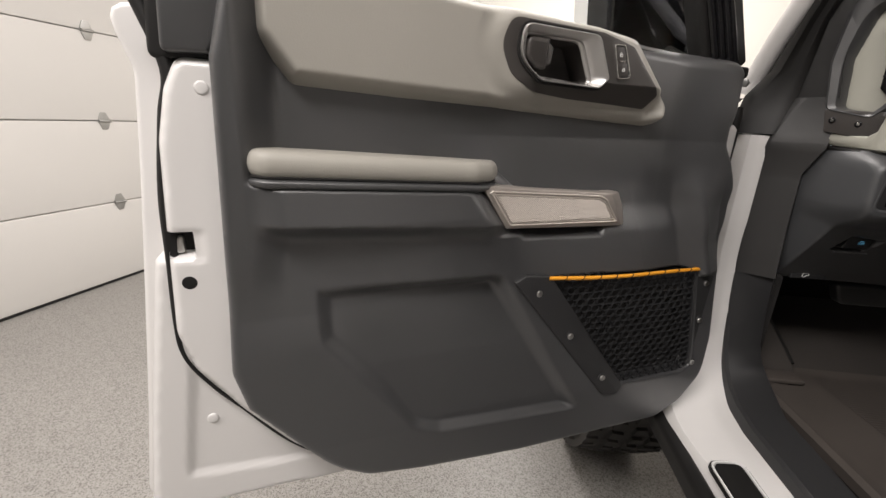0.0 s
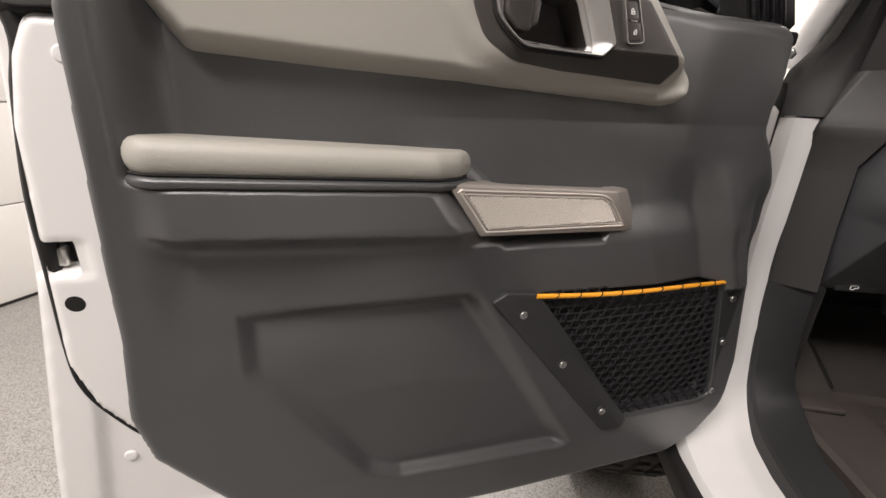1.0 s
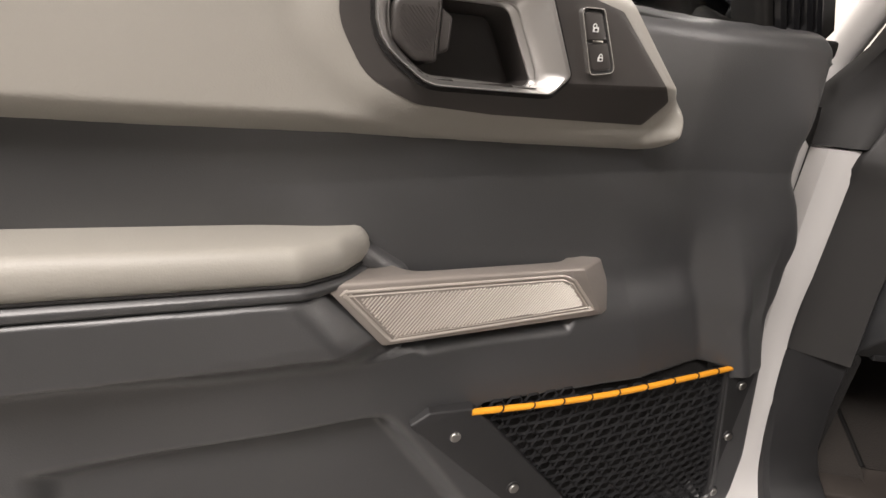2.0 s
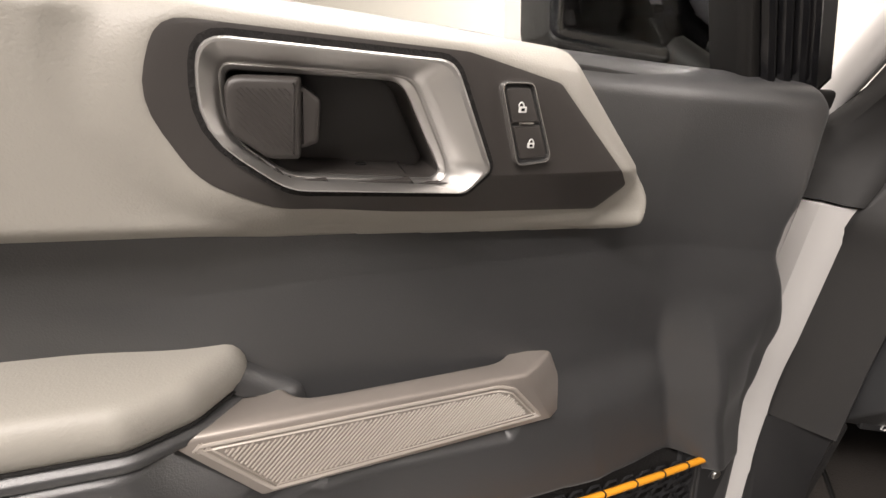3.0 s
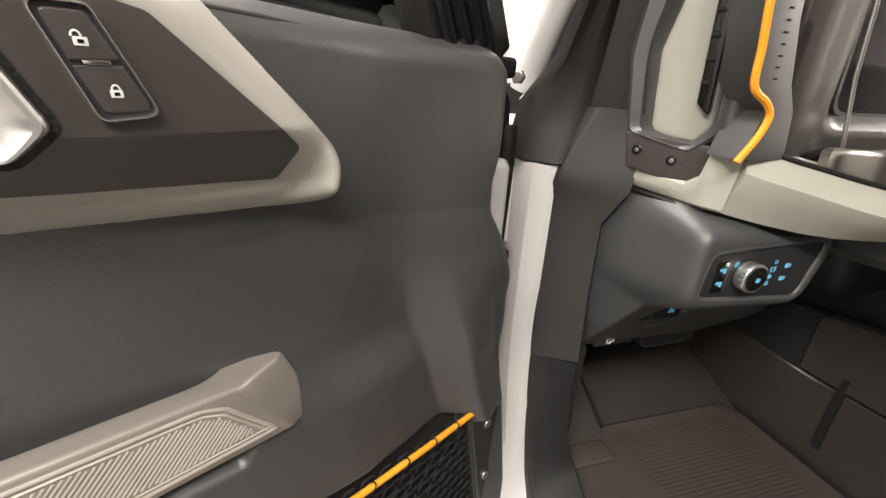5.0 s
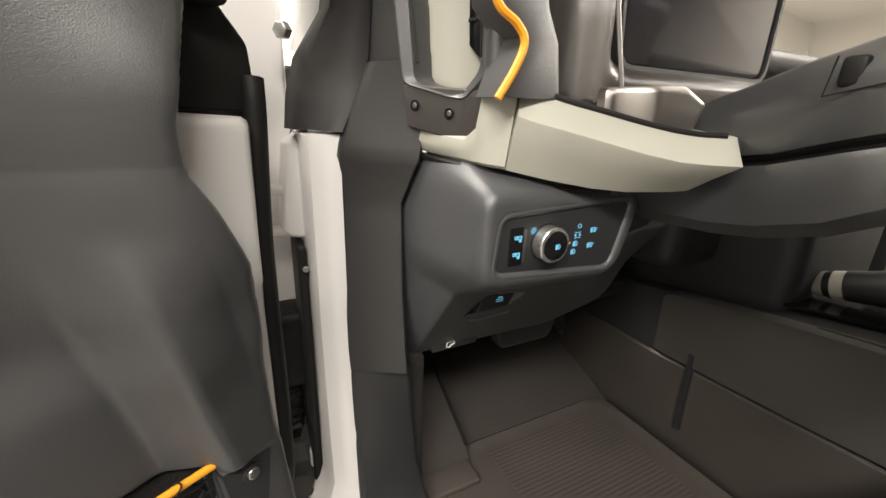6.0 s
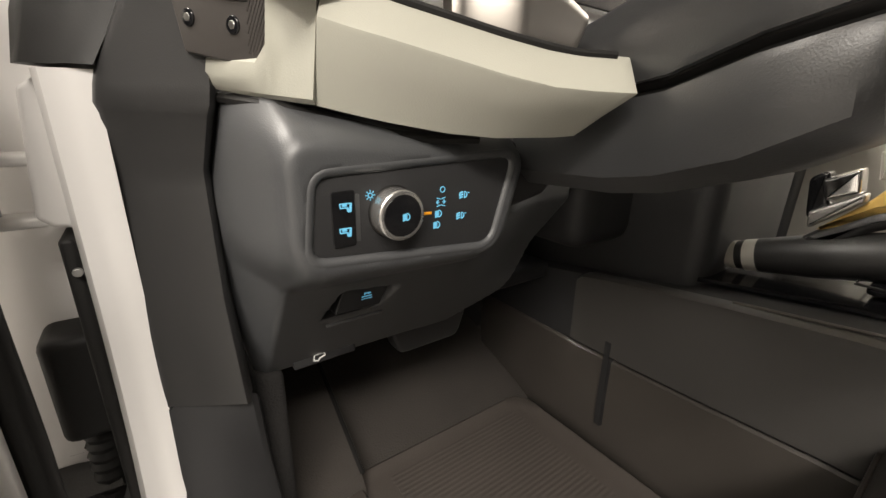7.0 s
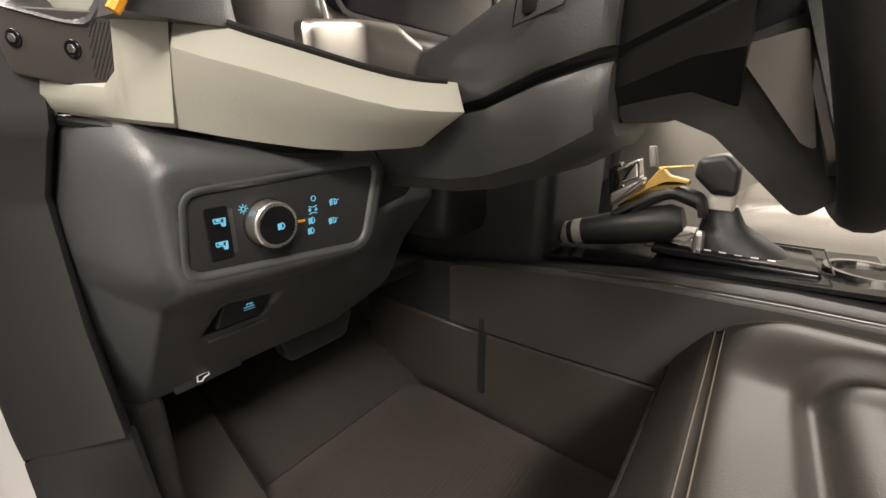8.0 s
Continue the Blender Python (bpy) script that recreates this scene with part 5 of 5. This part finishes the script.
part("dash_top", rbox((1.25, 0.30, 0.04), (0.86, 0.16, 1.20), 0.015), CHARCOAL_DARK, dash)
part("centre_panel", rbox((0.30, 0.38, 0.34), (0.77, 0.06, 0.94), 0.03), CHARCOAL_DARK, dash)
part("passenger_fascia", rbox((0.60, 0.14, 0.09), (1.16, -0.02, 1.09), 0.02), CREAM, dash, "pale cream passenger fascia")
part("fascia_strut", rear(prism(fillet([(0.29, 1.03, 0.006), (0.27, 1.01, 0.004), (0.285, 0.955, 0.004), (0.36, 0.97, 0.01), (0.40, 1.01, 0.01)]), 0.02, 0.055, 0.006)), CHARCOAL_DARK, dash)

# ---- steering column and wheel ----
column = thing("steering_column", CAR, "black plastic steering column shroud", "steering column")


def col_ring(b, zt, zb, half, split):
    c = 0.365
    return [(c - half * 0.75, b, zt), (c - half, b, zt - 0.02), (c - half, b, split + 0.004), (c - half + 0.004, b, split), (c - half, b, split - 0.004), (c - half * 0.96, b, (split + zb) / 2), (c - half * 0.6, b, zb), (c + half * 0.6, b, zb), (c + half, b, (split + zb) / 2), (c + half, b, zt - 0.02), (c + half * 0.75, b, zt)]


def upper_ring(b, zt, zb, half, split):
    c = 0.365
    return [(c - half * 0.70, b, zt), (c - half * 0.80, b, zt - 0.004), (c - half * 0.97, b, zt - 0.022), (c - half, b, zt - 0.03), (c - half * 1.02, b, split + 0.012), (c - half * 0.98, b, split + 0.006), (c + half * 0.98, b, split + 0.006), (c + half * 1.02, b, split + 0.012), (c + half, b, zt - 0.03), (c + half * 0.97, b, zt - 0.022), (c + half * 0.70, b, zt)]


def lower_ring(b, zt, zb, half, split):
    c = 0.365
    return [(c - half * 0.97, b, split - 0.004), (c - half * 1.01, b, split - 0.010), (c - half * 1.00, b, (split + zb) / 2), (c - half * 0.90, b, zb + 0.014), (c - half * 0.6, b, zb), (c + half * 0.6, b, zb), (c + half, b, (split + zb) / 2), (c + half * 0.97, b, split - 0.004)]


COL = ((-0.05, 1.10, 0.985, 0.052, 1.045), (-0.15, 1.135, 0.990, 0.055, 1.065), (-0.195, 1.152, 0.998, 0.064, 1.072), (-0.25, 1.167, 1.016, 0.084, 1.088), (-0.292, 1.175, 1.040, 0.080, 1.100), (-0.300, 1.17, 1.050, 0.074, 1.102))
part("upper_shell", rings_mesh([upper_ring(*r) for r in COL]), CHARCOAL, column, "charcoal satin upper shell", 32)
part("lower_shell", rings_mesh([lower_ring(*r) for r in COL]), CHARCOAL, column, "charcoal lower shell", 32)
slot_line = [(0.2835, -0.232, 1.152), (0.2815, -0.230, 1.124), (0.2795, -0.268, 1.133), (0.281, -0.270, 1.152)]
part("slot_line", tube(slot_line, 0.0008, 5), RUBBER, column)
part("key_slot", moved(rbox((0.010, 0.016, 0.022), (0.2865, -0.243, 1.141), 0.004), Matrix.Identity(4)), RUBBER, column, "black starter button recess")
part("column_core", rings_mesh([col_ring(b, zt - 0.01, zb + 0.01, h - 0.008, sp) for b, zt, zb, h, sp in COL]), RUBBER, column)
part("column_neck", rings_mesh([col_ring(b, zt, zb, h, sp) for b, zt, zb, h, sp in ((-0.290, 1.165, 1.055, 0.062, 1.10), (-0.345, 1.185, 1.075, 0.075, 1.12), (-0.372, 1.20, 1.07, 0.085, 1.13))]), RUBBER, column, "", 30)
TILT_M = CAR @ pose(0.375, -0.385, 1.178, 70, 0, 0)
sw = thing("steering_wheel", TILT_M, "black leather steering wheel with silver spoke trim", "steering wheel")
R = 0.180
rim_path = [(R * math.cos(t), R * math.sin(t), 0) for t in np.linspace(0, 2 * math.pi, 72, endpoint=False)]
part("wheel_rim", tube(rim_path, 0.0155, 14, True), WHEEL_LEATHER, sw)
part("hub", prism(fillet([(-0.075, 0.05, 0.03), (-0.085, -0.03, 0.03), (-0.05, -0.07, 0.03), (0.05, -0.07, 0.03), (0.085, -0.03, 0.03), (0.075, 0.05, 0.03)]), -0.05, 0.012, 0.015), CHARCOAL_DARK, sw)
for sx in (-1, 1):
    sp = part("spoke", prism(fillet([(sx * 0.06, 0.035, 0.01), (sx * 0.06, -0.03, 0.01), (sx * 0.172, -0.035, 0.01), (sx * 0.174, 0.02, 0.01)]), -0.02, 0.004, 0.006), CHARCOAL_DARK, sw)
    low = part("lower_spoke", prism(fillet([(sx * 0.015, -0.05, 0.01), (sx * 0.07, -0.05, 0.01), (sx * 0.10, -0.15, 0.008), (sx * 0.06, -0.170, 0.008)]), -0.012, 0.004, 0.004), CHARCOAL_DARK, sw)
    part("spoke_trim", prism(fillet([(sx * 0.03, -0.07, 0.006), (sx * 0.062, -0.065, 0.006), (sx * 0.085, -0.14, 0.006), (sx * 0.062, -0.152, 0.006)]), -0.016, 0.008, 0.003), SPOKE_GREY, low)

SIDE = Matrix(((0, 0, 1, 0), (1, 0, 0, 0), (0, 1, 0, 0), (0, 0, 0, 1)))
to_wheel = TILT_M.inverted() @ CAR @ SIDE
cover = part("back_cover", moved(prism(fillet([(-0.300, 1.13, 0.01), (-0.302, 1.056, 0.01), (-0.332, 1.064, 0.02), (-0.362, 1.052, 0.02), (-0.414, 1.004, 0.01), (-0.430, 1.02, 0.01), (-0.405, 1.13, 0.02), (-0.36, 1.20, 0.02)]), 0.315, 0.44, 0.012), to_wheel), WHEEL_LEATHER, sw)
part("spoke_trim_side", moved(prism(fillet([(-0.364, 1.102, 0.004), (-0.396, 1.110, 0.004), (-0.413, 1.046, 0.003), (-0.405, 1.050, 0.003)]), 0.303, 0.316, 0.003), to_wheel), SPOKE_GREY, cover, "grey painted spoke trim")

# ---- footwell ----
mat_thing = thing("floor_mat", CAR, "dark brown-black ribbed rubber floor mat", "floor mat")
MATP = fillet([(0.10, -0.45, 0.03), (0.60, -0.45, 0.03), (0.60, 0.13, 0.03), (0.575, 0.16, 0.02), (0.215, 0.16, 0.03), (0.10, 0.05, 0.05)])
part("mat_sheet", relief(MATP, lambda x, y: 0.478 + 0.006 * sstep(0.03, 0.0, sdist(MATP, x, y)[0]), 0.012, 0.008, 0.02), MAT, mat_thing)
ribs = []
for i in range(50):
    y = -0.30 + 0.0085 * i
    ribs.append(moved(rings_mesh([[(0.26, -0.0028, 0), (0.26, 0.0028, 0), (0.26, 0.0015, 0.0004), (0.26, -0.0015, 0.0004)], [(0.54, -0.0028, 0), (0.54, 0.0028, 0), (0.54, 0.0015, 0.0004), (0.54, -0.0015, 0.0004)]]), Matrix.Translation((0, y, 0.4795))))
part("mat_ribs", joined(ribs), MAT, mat_thing)
toe = thing("toe_board", CAR, "dark carpeted toe board of the footwell", "carpet", "", "structure")
part("sloped_carpet", rings_mesh([[(x, 0.14, 0.468), (x, 0.18, 0.49), (x, 0.36, 0.56), (x, 0.50, 0.56), (x, 0.50, 0.43), (x, 0.14, 0.43)] for x in (0.08, 0.62)]), CARPET, toe)
rest = thing("foot_rest", CAR, "dark moulded dead pedal foot rest", "foot rest")
part("rest_pad", rings_mesh([[(x, 0.10, 0.47), (x, 0.13, 0.505), (x, 0.34, 0.625), (x, 0.40, 0.625), (x, 0.40, 0.46)] for x in (0.105, 0.112, 0.205, 0.215)]), CARPET, rest)
part("rest_edge", tube([(0.216, 0.128, 0.506), (0.216, 0.34, 0.627)], 0.004, 6), RUBBER, rest, "black edge moulding")
part("rest_heel", rbox((0.10, 0.05, 0.012), (0.16, 0.09, 0.486), 0.004), MAT, rest)
pedal = thing("brake_pedal", CAR, "black brake pedal hanging below the dash", "pedal")
part("pedal_pad", moved(prism(fillet([(0.31, 0.665, 0.02), (0.43, 0.665, 0.02), (0.45, 0.72, 0.01), (0.29, 0.72, 0.01)]), 0, 0.03, 0.008), Matrix.Translation((0, 0.20, 0)) @ REAR), CHARCOAL, pedal)
part("pedal_arm", tube([(0.37, 0.21, 0.71), (0.37, 0.24, 0.85)], 0.012, 8), CHARCOAL_DARK, pedal)
side = thing("kick_panel", CAR, "dark carpeted inner side of the footwell", "carpet", "", "structure")
# near-black colour carries the shade at the footwell side
part("kick_carpet", rbox((0.03, 0.42, 0.30), (0.095, 0.30, 0.61), 0.012), MATT_BLACK, side)

# ---- centre console ----
console = thing("centre_console", CAR, "charcoal centre console with pale seam line", "console")
CS = [(0.30, 0.755, 0.60), (0.17, 0.778, 0.60), (0.05, 0.797, 0.598), (-0.18, 0.832, 0.59), (-0.32, 0.850, 0.585), (-0.45, 0.858, 0.58), (-0.9, 0.862, 0.58)]
rings = []
for b, zt, a in CS:
    rings.append([(a + 0.02, b, 0.43), (a + 0.006, b, 0.56), (a, b, zt - 0.03), (a + 0.003, b, zt - 0.006), (a + 0.012, b, zt), (0.66, b, zt + 0.004), (0.84, b, zt + 0.004), (0.87, b, zt - 0.01), (0.87, b, 0.43)])
part("console_body", rings_mesh(rings), CHARCOAL_DARK, console, "", 35)
part("console_seam", tube([(a + 0.004, b, zt) for b, zt, a in CS[3:]], 0.0022, 6), SPOKE_GREY, console)


def console_side(b, z):
    return float(np.interp(b, [-0.9, -0.45, -0.32, -0.18, 0.05, 0.3], [0.58, 0.58, 0.585, 0.59, 0.598, 0.60]) + np.interp(z, [0.43, 0.56, 0.78], [0.02, 0.006, 0.0]))


def console_face(name, rows, mat, label, proud):
    """A panel on the driver's side of the console: rows of distance ahead, lower and upper edge."""
    rings = []
    n = len(rows) - 1
    for i, (b, lo, hi) in enumerate(rows):
        p = proud * (0.3 if i in (0, n) else 1.0)
        zs = np.linspace(lo + 0.004, hi - 0.004, 6)
        rings.append([(console_side(b, lo) + 0.01, b, lo), (console_side(b, lo) - 0.4 * p, b, lo)] + [(console_side(b, z) - p, b, z) for z in zs] + [(console_side(b, hi) - 0.4 * p, b, hi), (console_side(b, hi) + 0.01, b, hi)])
    return part(name, rings_mesh(rings), mat, console, label, 40)


UPPER = [(0.050, 0.672, 0.775), (0.045, 0.669, 0.788), (0.036, 0.669, 0.797), (0.022, 0.669, 0.801), (-0.05, 0.672, 0.813), (-0.18, 0.680, 0.831), (-0.30, 0.690, 0.845), (-0.45, 0.695, 0.854), (-0.65, 0.699, 0.857), (-0.88, 0.700, 0.858)]
console_face("side_panel", UPPER, CONSOLE, "satin charcoal console side", 0.012)
console_face("carpet_side", [(0.30, 0.46, 0.660), (0.294, 0.46, 0.660), (0.05, 0.46, 0.662)] + [(b, 0.46, lo - 0.005) for b, lo, _ in UPPER[4:]], CONSOLE_LOW, "dark satin lower console side", 0.006)
# thin strip added only to draw a dark upright line
console_face("dark_line_strip", [(-0.0235, 0.53, 0.704), (-0.026, 0.53, 0.704), (-0.036, 0.53, 0.704), (-0.0385, 0.53, 0.704)], CHARCOAL_DARK, "added dark strip for the dark line across the console joint", 0.0135)
part("tray", rings_mesh([[(0.63, b, z), (0.82, b, z), (0.82, b, z + 0.006), (0.63, b, z + 0.006)] for b, z in ((0.20, 0.79), (-0.28, 0.852), (-0.55, 0.868))]), GLOSS_BLACK, console)
bz = part("shift_plate", rbox((0.13, 0.20, 0.012), (0.73, -0.38, 0.870), 0.005), GLOSS_BLACK, console)
part("plate_rim", tube([(0.665, -0.27, 0.874), (0.665, -0.49, 0.878), (0.795, -0.49, 0.878), (0.795, -0.27, 0.874)], 0.0016, 8, True), RUBBER, bz)
for i in range(5):
    part("gear_mark", rbox((0.004, 0.009, 0.0012), (0.690, -0.352 - 0.019 * i, 0.8765), 0.0003), ICON_WHITE, bz)
# plane with x to the rear, y up and z towards the driver's door
DRIVER = Matrix(((0, 0, -1, 0), (-1, 0, 0, 0), (0, 1, 0, 0), (0, 0, 0, 1)))
shift = thing("gear_selector", CAR @ pose(0.73, -0.362, 0.872), "black gear selector with grey collar", "gear selector")
part("selector_boot", rings_mesh([[(r * math.cos(t) * 0.7, y + r * math.sin(t), z) for t in np.linspace(0, 2 * math.pi, 24, endpoint=False)] for y, r, z in ((-0.030, 0.062, 0.0), (-0.024, 0.055, 0.012), (-0.010, 0.040, 0.028), (0.0, 0.028, 0.042), (0.003, 0.021, 0.060), (0.004, 0.019, 0.066))]), WHEEL_LEATHER, shift, "black leather boot", 50)
part("selector_collar", rings_mesh([[(k * 0.018 * math.copysign(abs(math.cos(t)) ** 0.6, math.cos(t)), 0.006 + k * 0.0175 * math.copysign(abs(math.sin(t)) ** 0.6, math.sin(t)), z) for t in np.linspace(0, 2 * math.pi, 28, endpoint=False)] for k, z in ((0.9, 0.060), (1.0, 0.062), (1.0, 0.084), (0.94, 0.087))]), GREY_PAD, shift, "grey satin collar", 40)
KNOB = fillet([(-0.005, 0.082, 0.010), (0.027, 0.083, 0.010), (0.054, 0.108, 0.012), (0.052, 0.135, 0.012), (0.016, 0.143, 0.014), (-0.002, 0.122, 0.014)], n=6)
part("selector_knob", moved(prism([(0.006 - x, y) for x, y in KNOB], -0.025, 0.025, 0.010), DRIVER), WHEEL_LEATHER, shift, "black leather knob")
cup = thing("cup_holder", CAR @ pose(0.72, -0.53, 0.872), "chrome ringed cup holder in the console", "cup holder")
part("holder_ring", rings_mesh([[(r * math.cos(t), r * math.sin(t), z) for t in np.linspace(0, 2 * math.pi, 32, endpoint=False)] for r, z in ((0.047, 0.0), (0.047, 0.006), (0.040, 0.006), (0.038, -0.02))], caps=False), CHROME, cup)
hold = thing("grab_handle", CAR, "black console grab handle with pale rounded end", "handle")


def grip_piece(name, rows, mat, parent, label=""):
    """A round piece along the grip: rows of distance from its tip and radius."""
    rings = []
    for s, r in rows:
        c = np.array([0.70, -0.108 - 0.96 * s, 0.856 + 0.26 * s])
        rings.append([c + r * math.cos(t) * np.array([1, 0, 0]) + r * math.sin(t) * np.array([0, 0.26, 0.96]) for t in np.linspace(0, 2 * math.pi, 24, endpoint=False)])
    return part(name, rings_mesh(rings), mat, parent, label)


core = grip_piece("grip_body", [(0.060, 0.024), (0.075, 0.025), (0.12, 0.029), (0.20, 0.030), (0.215, 0.022)], WHEEL_LEATHER, hold)
grip_piece("grip_tip", [(0.0, 0.002), (0.003, 0.007), (0.012, 0.0145), (0.022, 0.019), (0.034, 0.0215)], LEATHER_LIGHT, core, "pale rounded tip")
grip_piece("grip_ring", [(0.034, 0.0205), (0.044, 0.0215)], RUBBER, core)
grip_piece("grip_band", [(0.044, 0.0225), (0.061, 0.0235)], GREY_PAD, core)


def grab_piece(name, outline, a0, a1, bevel, mat, parent, label=""):
    """A piece of the grab handle; outline in distance ahead and height, between two planes across the car."""
    return part(name, moved(prism(fillet([(-b, z, r) for b, z, r in outline]), -a1, -a0, bevel), DRIVER), mat, parent, label)


grab_piece("grab_arch", [(-0.196, 0.905, 0.008), (-0.262, 0.955, 0.04), (-0.290, 0.967, 0.03), (-0.335, 0.955, 0.02), (-0.346, 0.915, 0.006), (-0.325, 0.935, 0.02), (-0.292, 0.946, 0.02), (-0.263, 0.929, 0.02), (-0.235, 0.900, 0.006)], 0.684, 0.716, 0.011, WHEEL_LEATHER, hold, "black leather arch")
grab_piece("grab_line", [(-0.207, 0.914, 0.002), (-0.252, 0.962, 0.01), (-0.272, 0.992, 0.004), (-0.286, 0.980, 0.006), (-0.313, 0.975, 0.003), (-0.312, 0.968, 0.002), (-0.285, 0.970, 0.03), (-0.262, 0.957, 0.03)], 0.688, 0.704, 0.003, BRASS, hold, "tan gold inlay")
part("grab_line", tube([(0.695, -0.268, 0.990), (0.695, -0.314, 0.996)], 0.0022, 8), BRASS, hold)
joint = grab_piece("grab_plate", [(-0.210, 0.985, 0.004), (-0.242, 1.004, 0.004), (-0.247, 0.974, 0.004), (-0.218, 0.960, 0.004)], 0.676, 0.706, 0.005, CHROME, hold, "bright chrome joint")
grab_piece("plate_arm", [(-0.206, 0.945, 0.004), (-0.252, 0.976, 0.004), (-0.252, 0.964, 0.004), (-0.208, 0.922, 0.004)], 0.680, 0.704, 0.004, SATIN, joint, "satin silver arm")
grab_piece("plate_shell", [(-0.196, 0.985, 0.01), (-0.214, 0.998, 0.006), (-0.222, 0.955, 0.006), (-0.204, 0.930, 0.006)], 0.684, 0.712, 0.005, GLOSS_BLACK, joint)
grab_piece("plate_post", [(-0.250, 1.022, 0.002), (-0.260, 1.022, 0.002), (-0.266, 0.992, 0.002), (-0.256, 0.990, 0.002)], 0.690, 0.702, 0.002, LEATHER_LIGHT, joint)
foot = grab_piece("grab_foot", [(-0.303, 0.902, 0.003), (-0.336, 0.904, 0.003), (-0.325, 0.884, 0.004), (-0.297, 0.884, 0.004)], 0.680, 0.712, 0.004, LEATHER_LIGHT, hold, "pale satin foot")
grab_piece("foot_leg", [(-0.331, 0.900, 0.004), (-0.344, 0.900, 0.004), (-0.346, 0.866, 0.004), (-0.332, 0.866, 0.004)], 0.684, 0.708, 0.004, SATIN, foot)

# ---- seats ----


def seat(m, name, label, hide, stitched):
    s = thing(name, m, label, "seat", "front seats")
    out = ccw(fillet([(-0.26, 0.022, 0.05), (0.26, 0.022, 0.05), (0.26, -0.52, 0.05), (-0.26, -0.52, 0.05)], n=10))
    panel = ccw(fillet([(-0.155, -0.112, 0.06), (0.155, -0.112, 0.06), (0.155, -0.60, 0.02), (-0.155, -0.60, 0.02)], n=20))

    def h(x, y):
        edge, _ = sdist(out, x, y)
        mid, _ = sdist(panel, x, y)
        bolster = sstep(0.10, 0.19, np.abs(x)) * sstep(0.02, -0.10, y)
        groove = np.exp(-((mid / 0.012) ** 2))
        seam = np.exp(-(((edge - 0.050) / 0.006) ** 2))
        puff = 0.010 * sstep(0.0, 0.04, mid)
        front = 0.042 * sstep(-0.07, 0.022, y) ** 2
        return 0.808 + 0.036 * bolster - 0.012 * groove + puff - 0.0035 * seam - front - 0.02 * sstep(-0.15, -0.5, y)

    part("cushion", relief(out, h, 0.004, 0.042, 0.16), hide, s, "", 70)

    def along(inner, dz, ends):
        pts = [q for q in resample(inset(out, inner), 240) if q[1] > ends]
        pts.sort(key=lambda q: math.atan2(q[0], q[1] + 0.30))
        return [(q[0], q[1], float(h(np.array([q[0]]), np.array([q[1]]))[0]) + dz) for q in pts]

    if stitched:
        for inner in (0.0455, 0.0545):
            line = np.array(along(inner, 0.0003, -0.40))
            part("stitching", tube(line, 0.0008, 5), THREAD, s)
        part("piping", tube(smooth_path(along(0.0015, -0.034, -0.40), 120), 0.0032, 8), hide, s, "piped edge of the cushion")
    part("seat_base", rbox((0.46, 0.44, 0.20), (0, -0.28, 0.53), 0.03), CHARCOAL_DARK, s)
    part("backrest", rbox((0.50, 0.12, 0.62), (0, -0.62, 1.05), 0.05), hide, s)


seat(CAR @ pose(0.36, -0.362, 0), "driver_seat", "black leather driver seat with tan double stitching", LEATHER, True)
seat(CAR @ pose(1.13, -0.34, 0.07), "passenger_seat", "pale grey leather passenger seat", LEATHER_LIGHT, False)
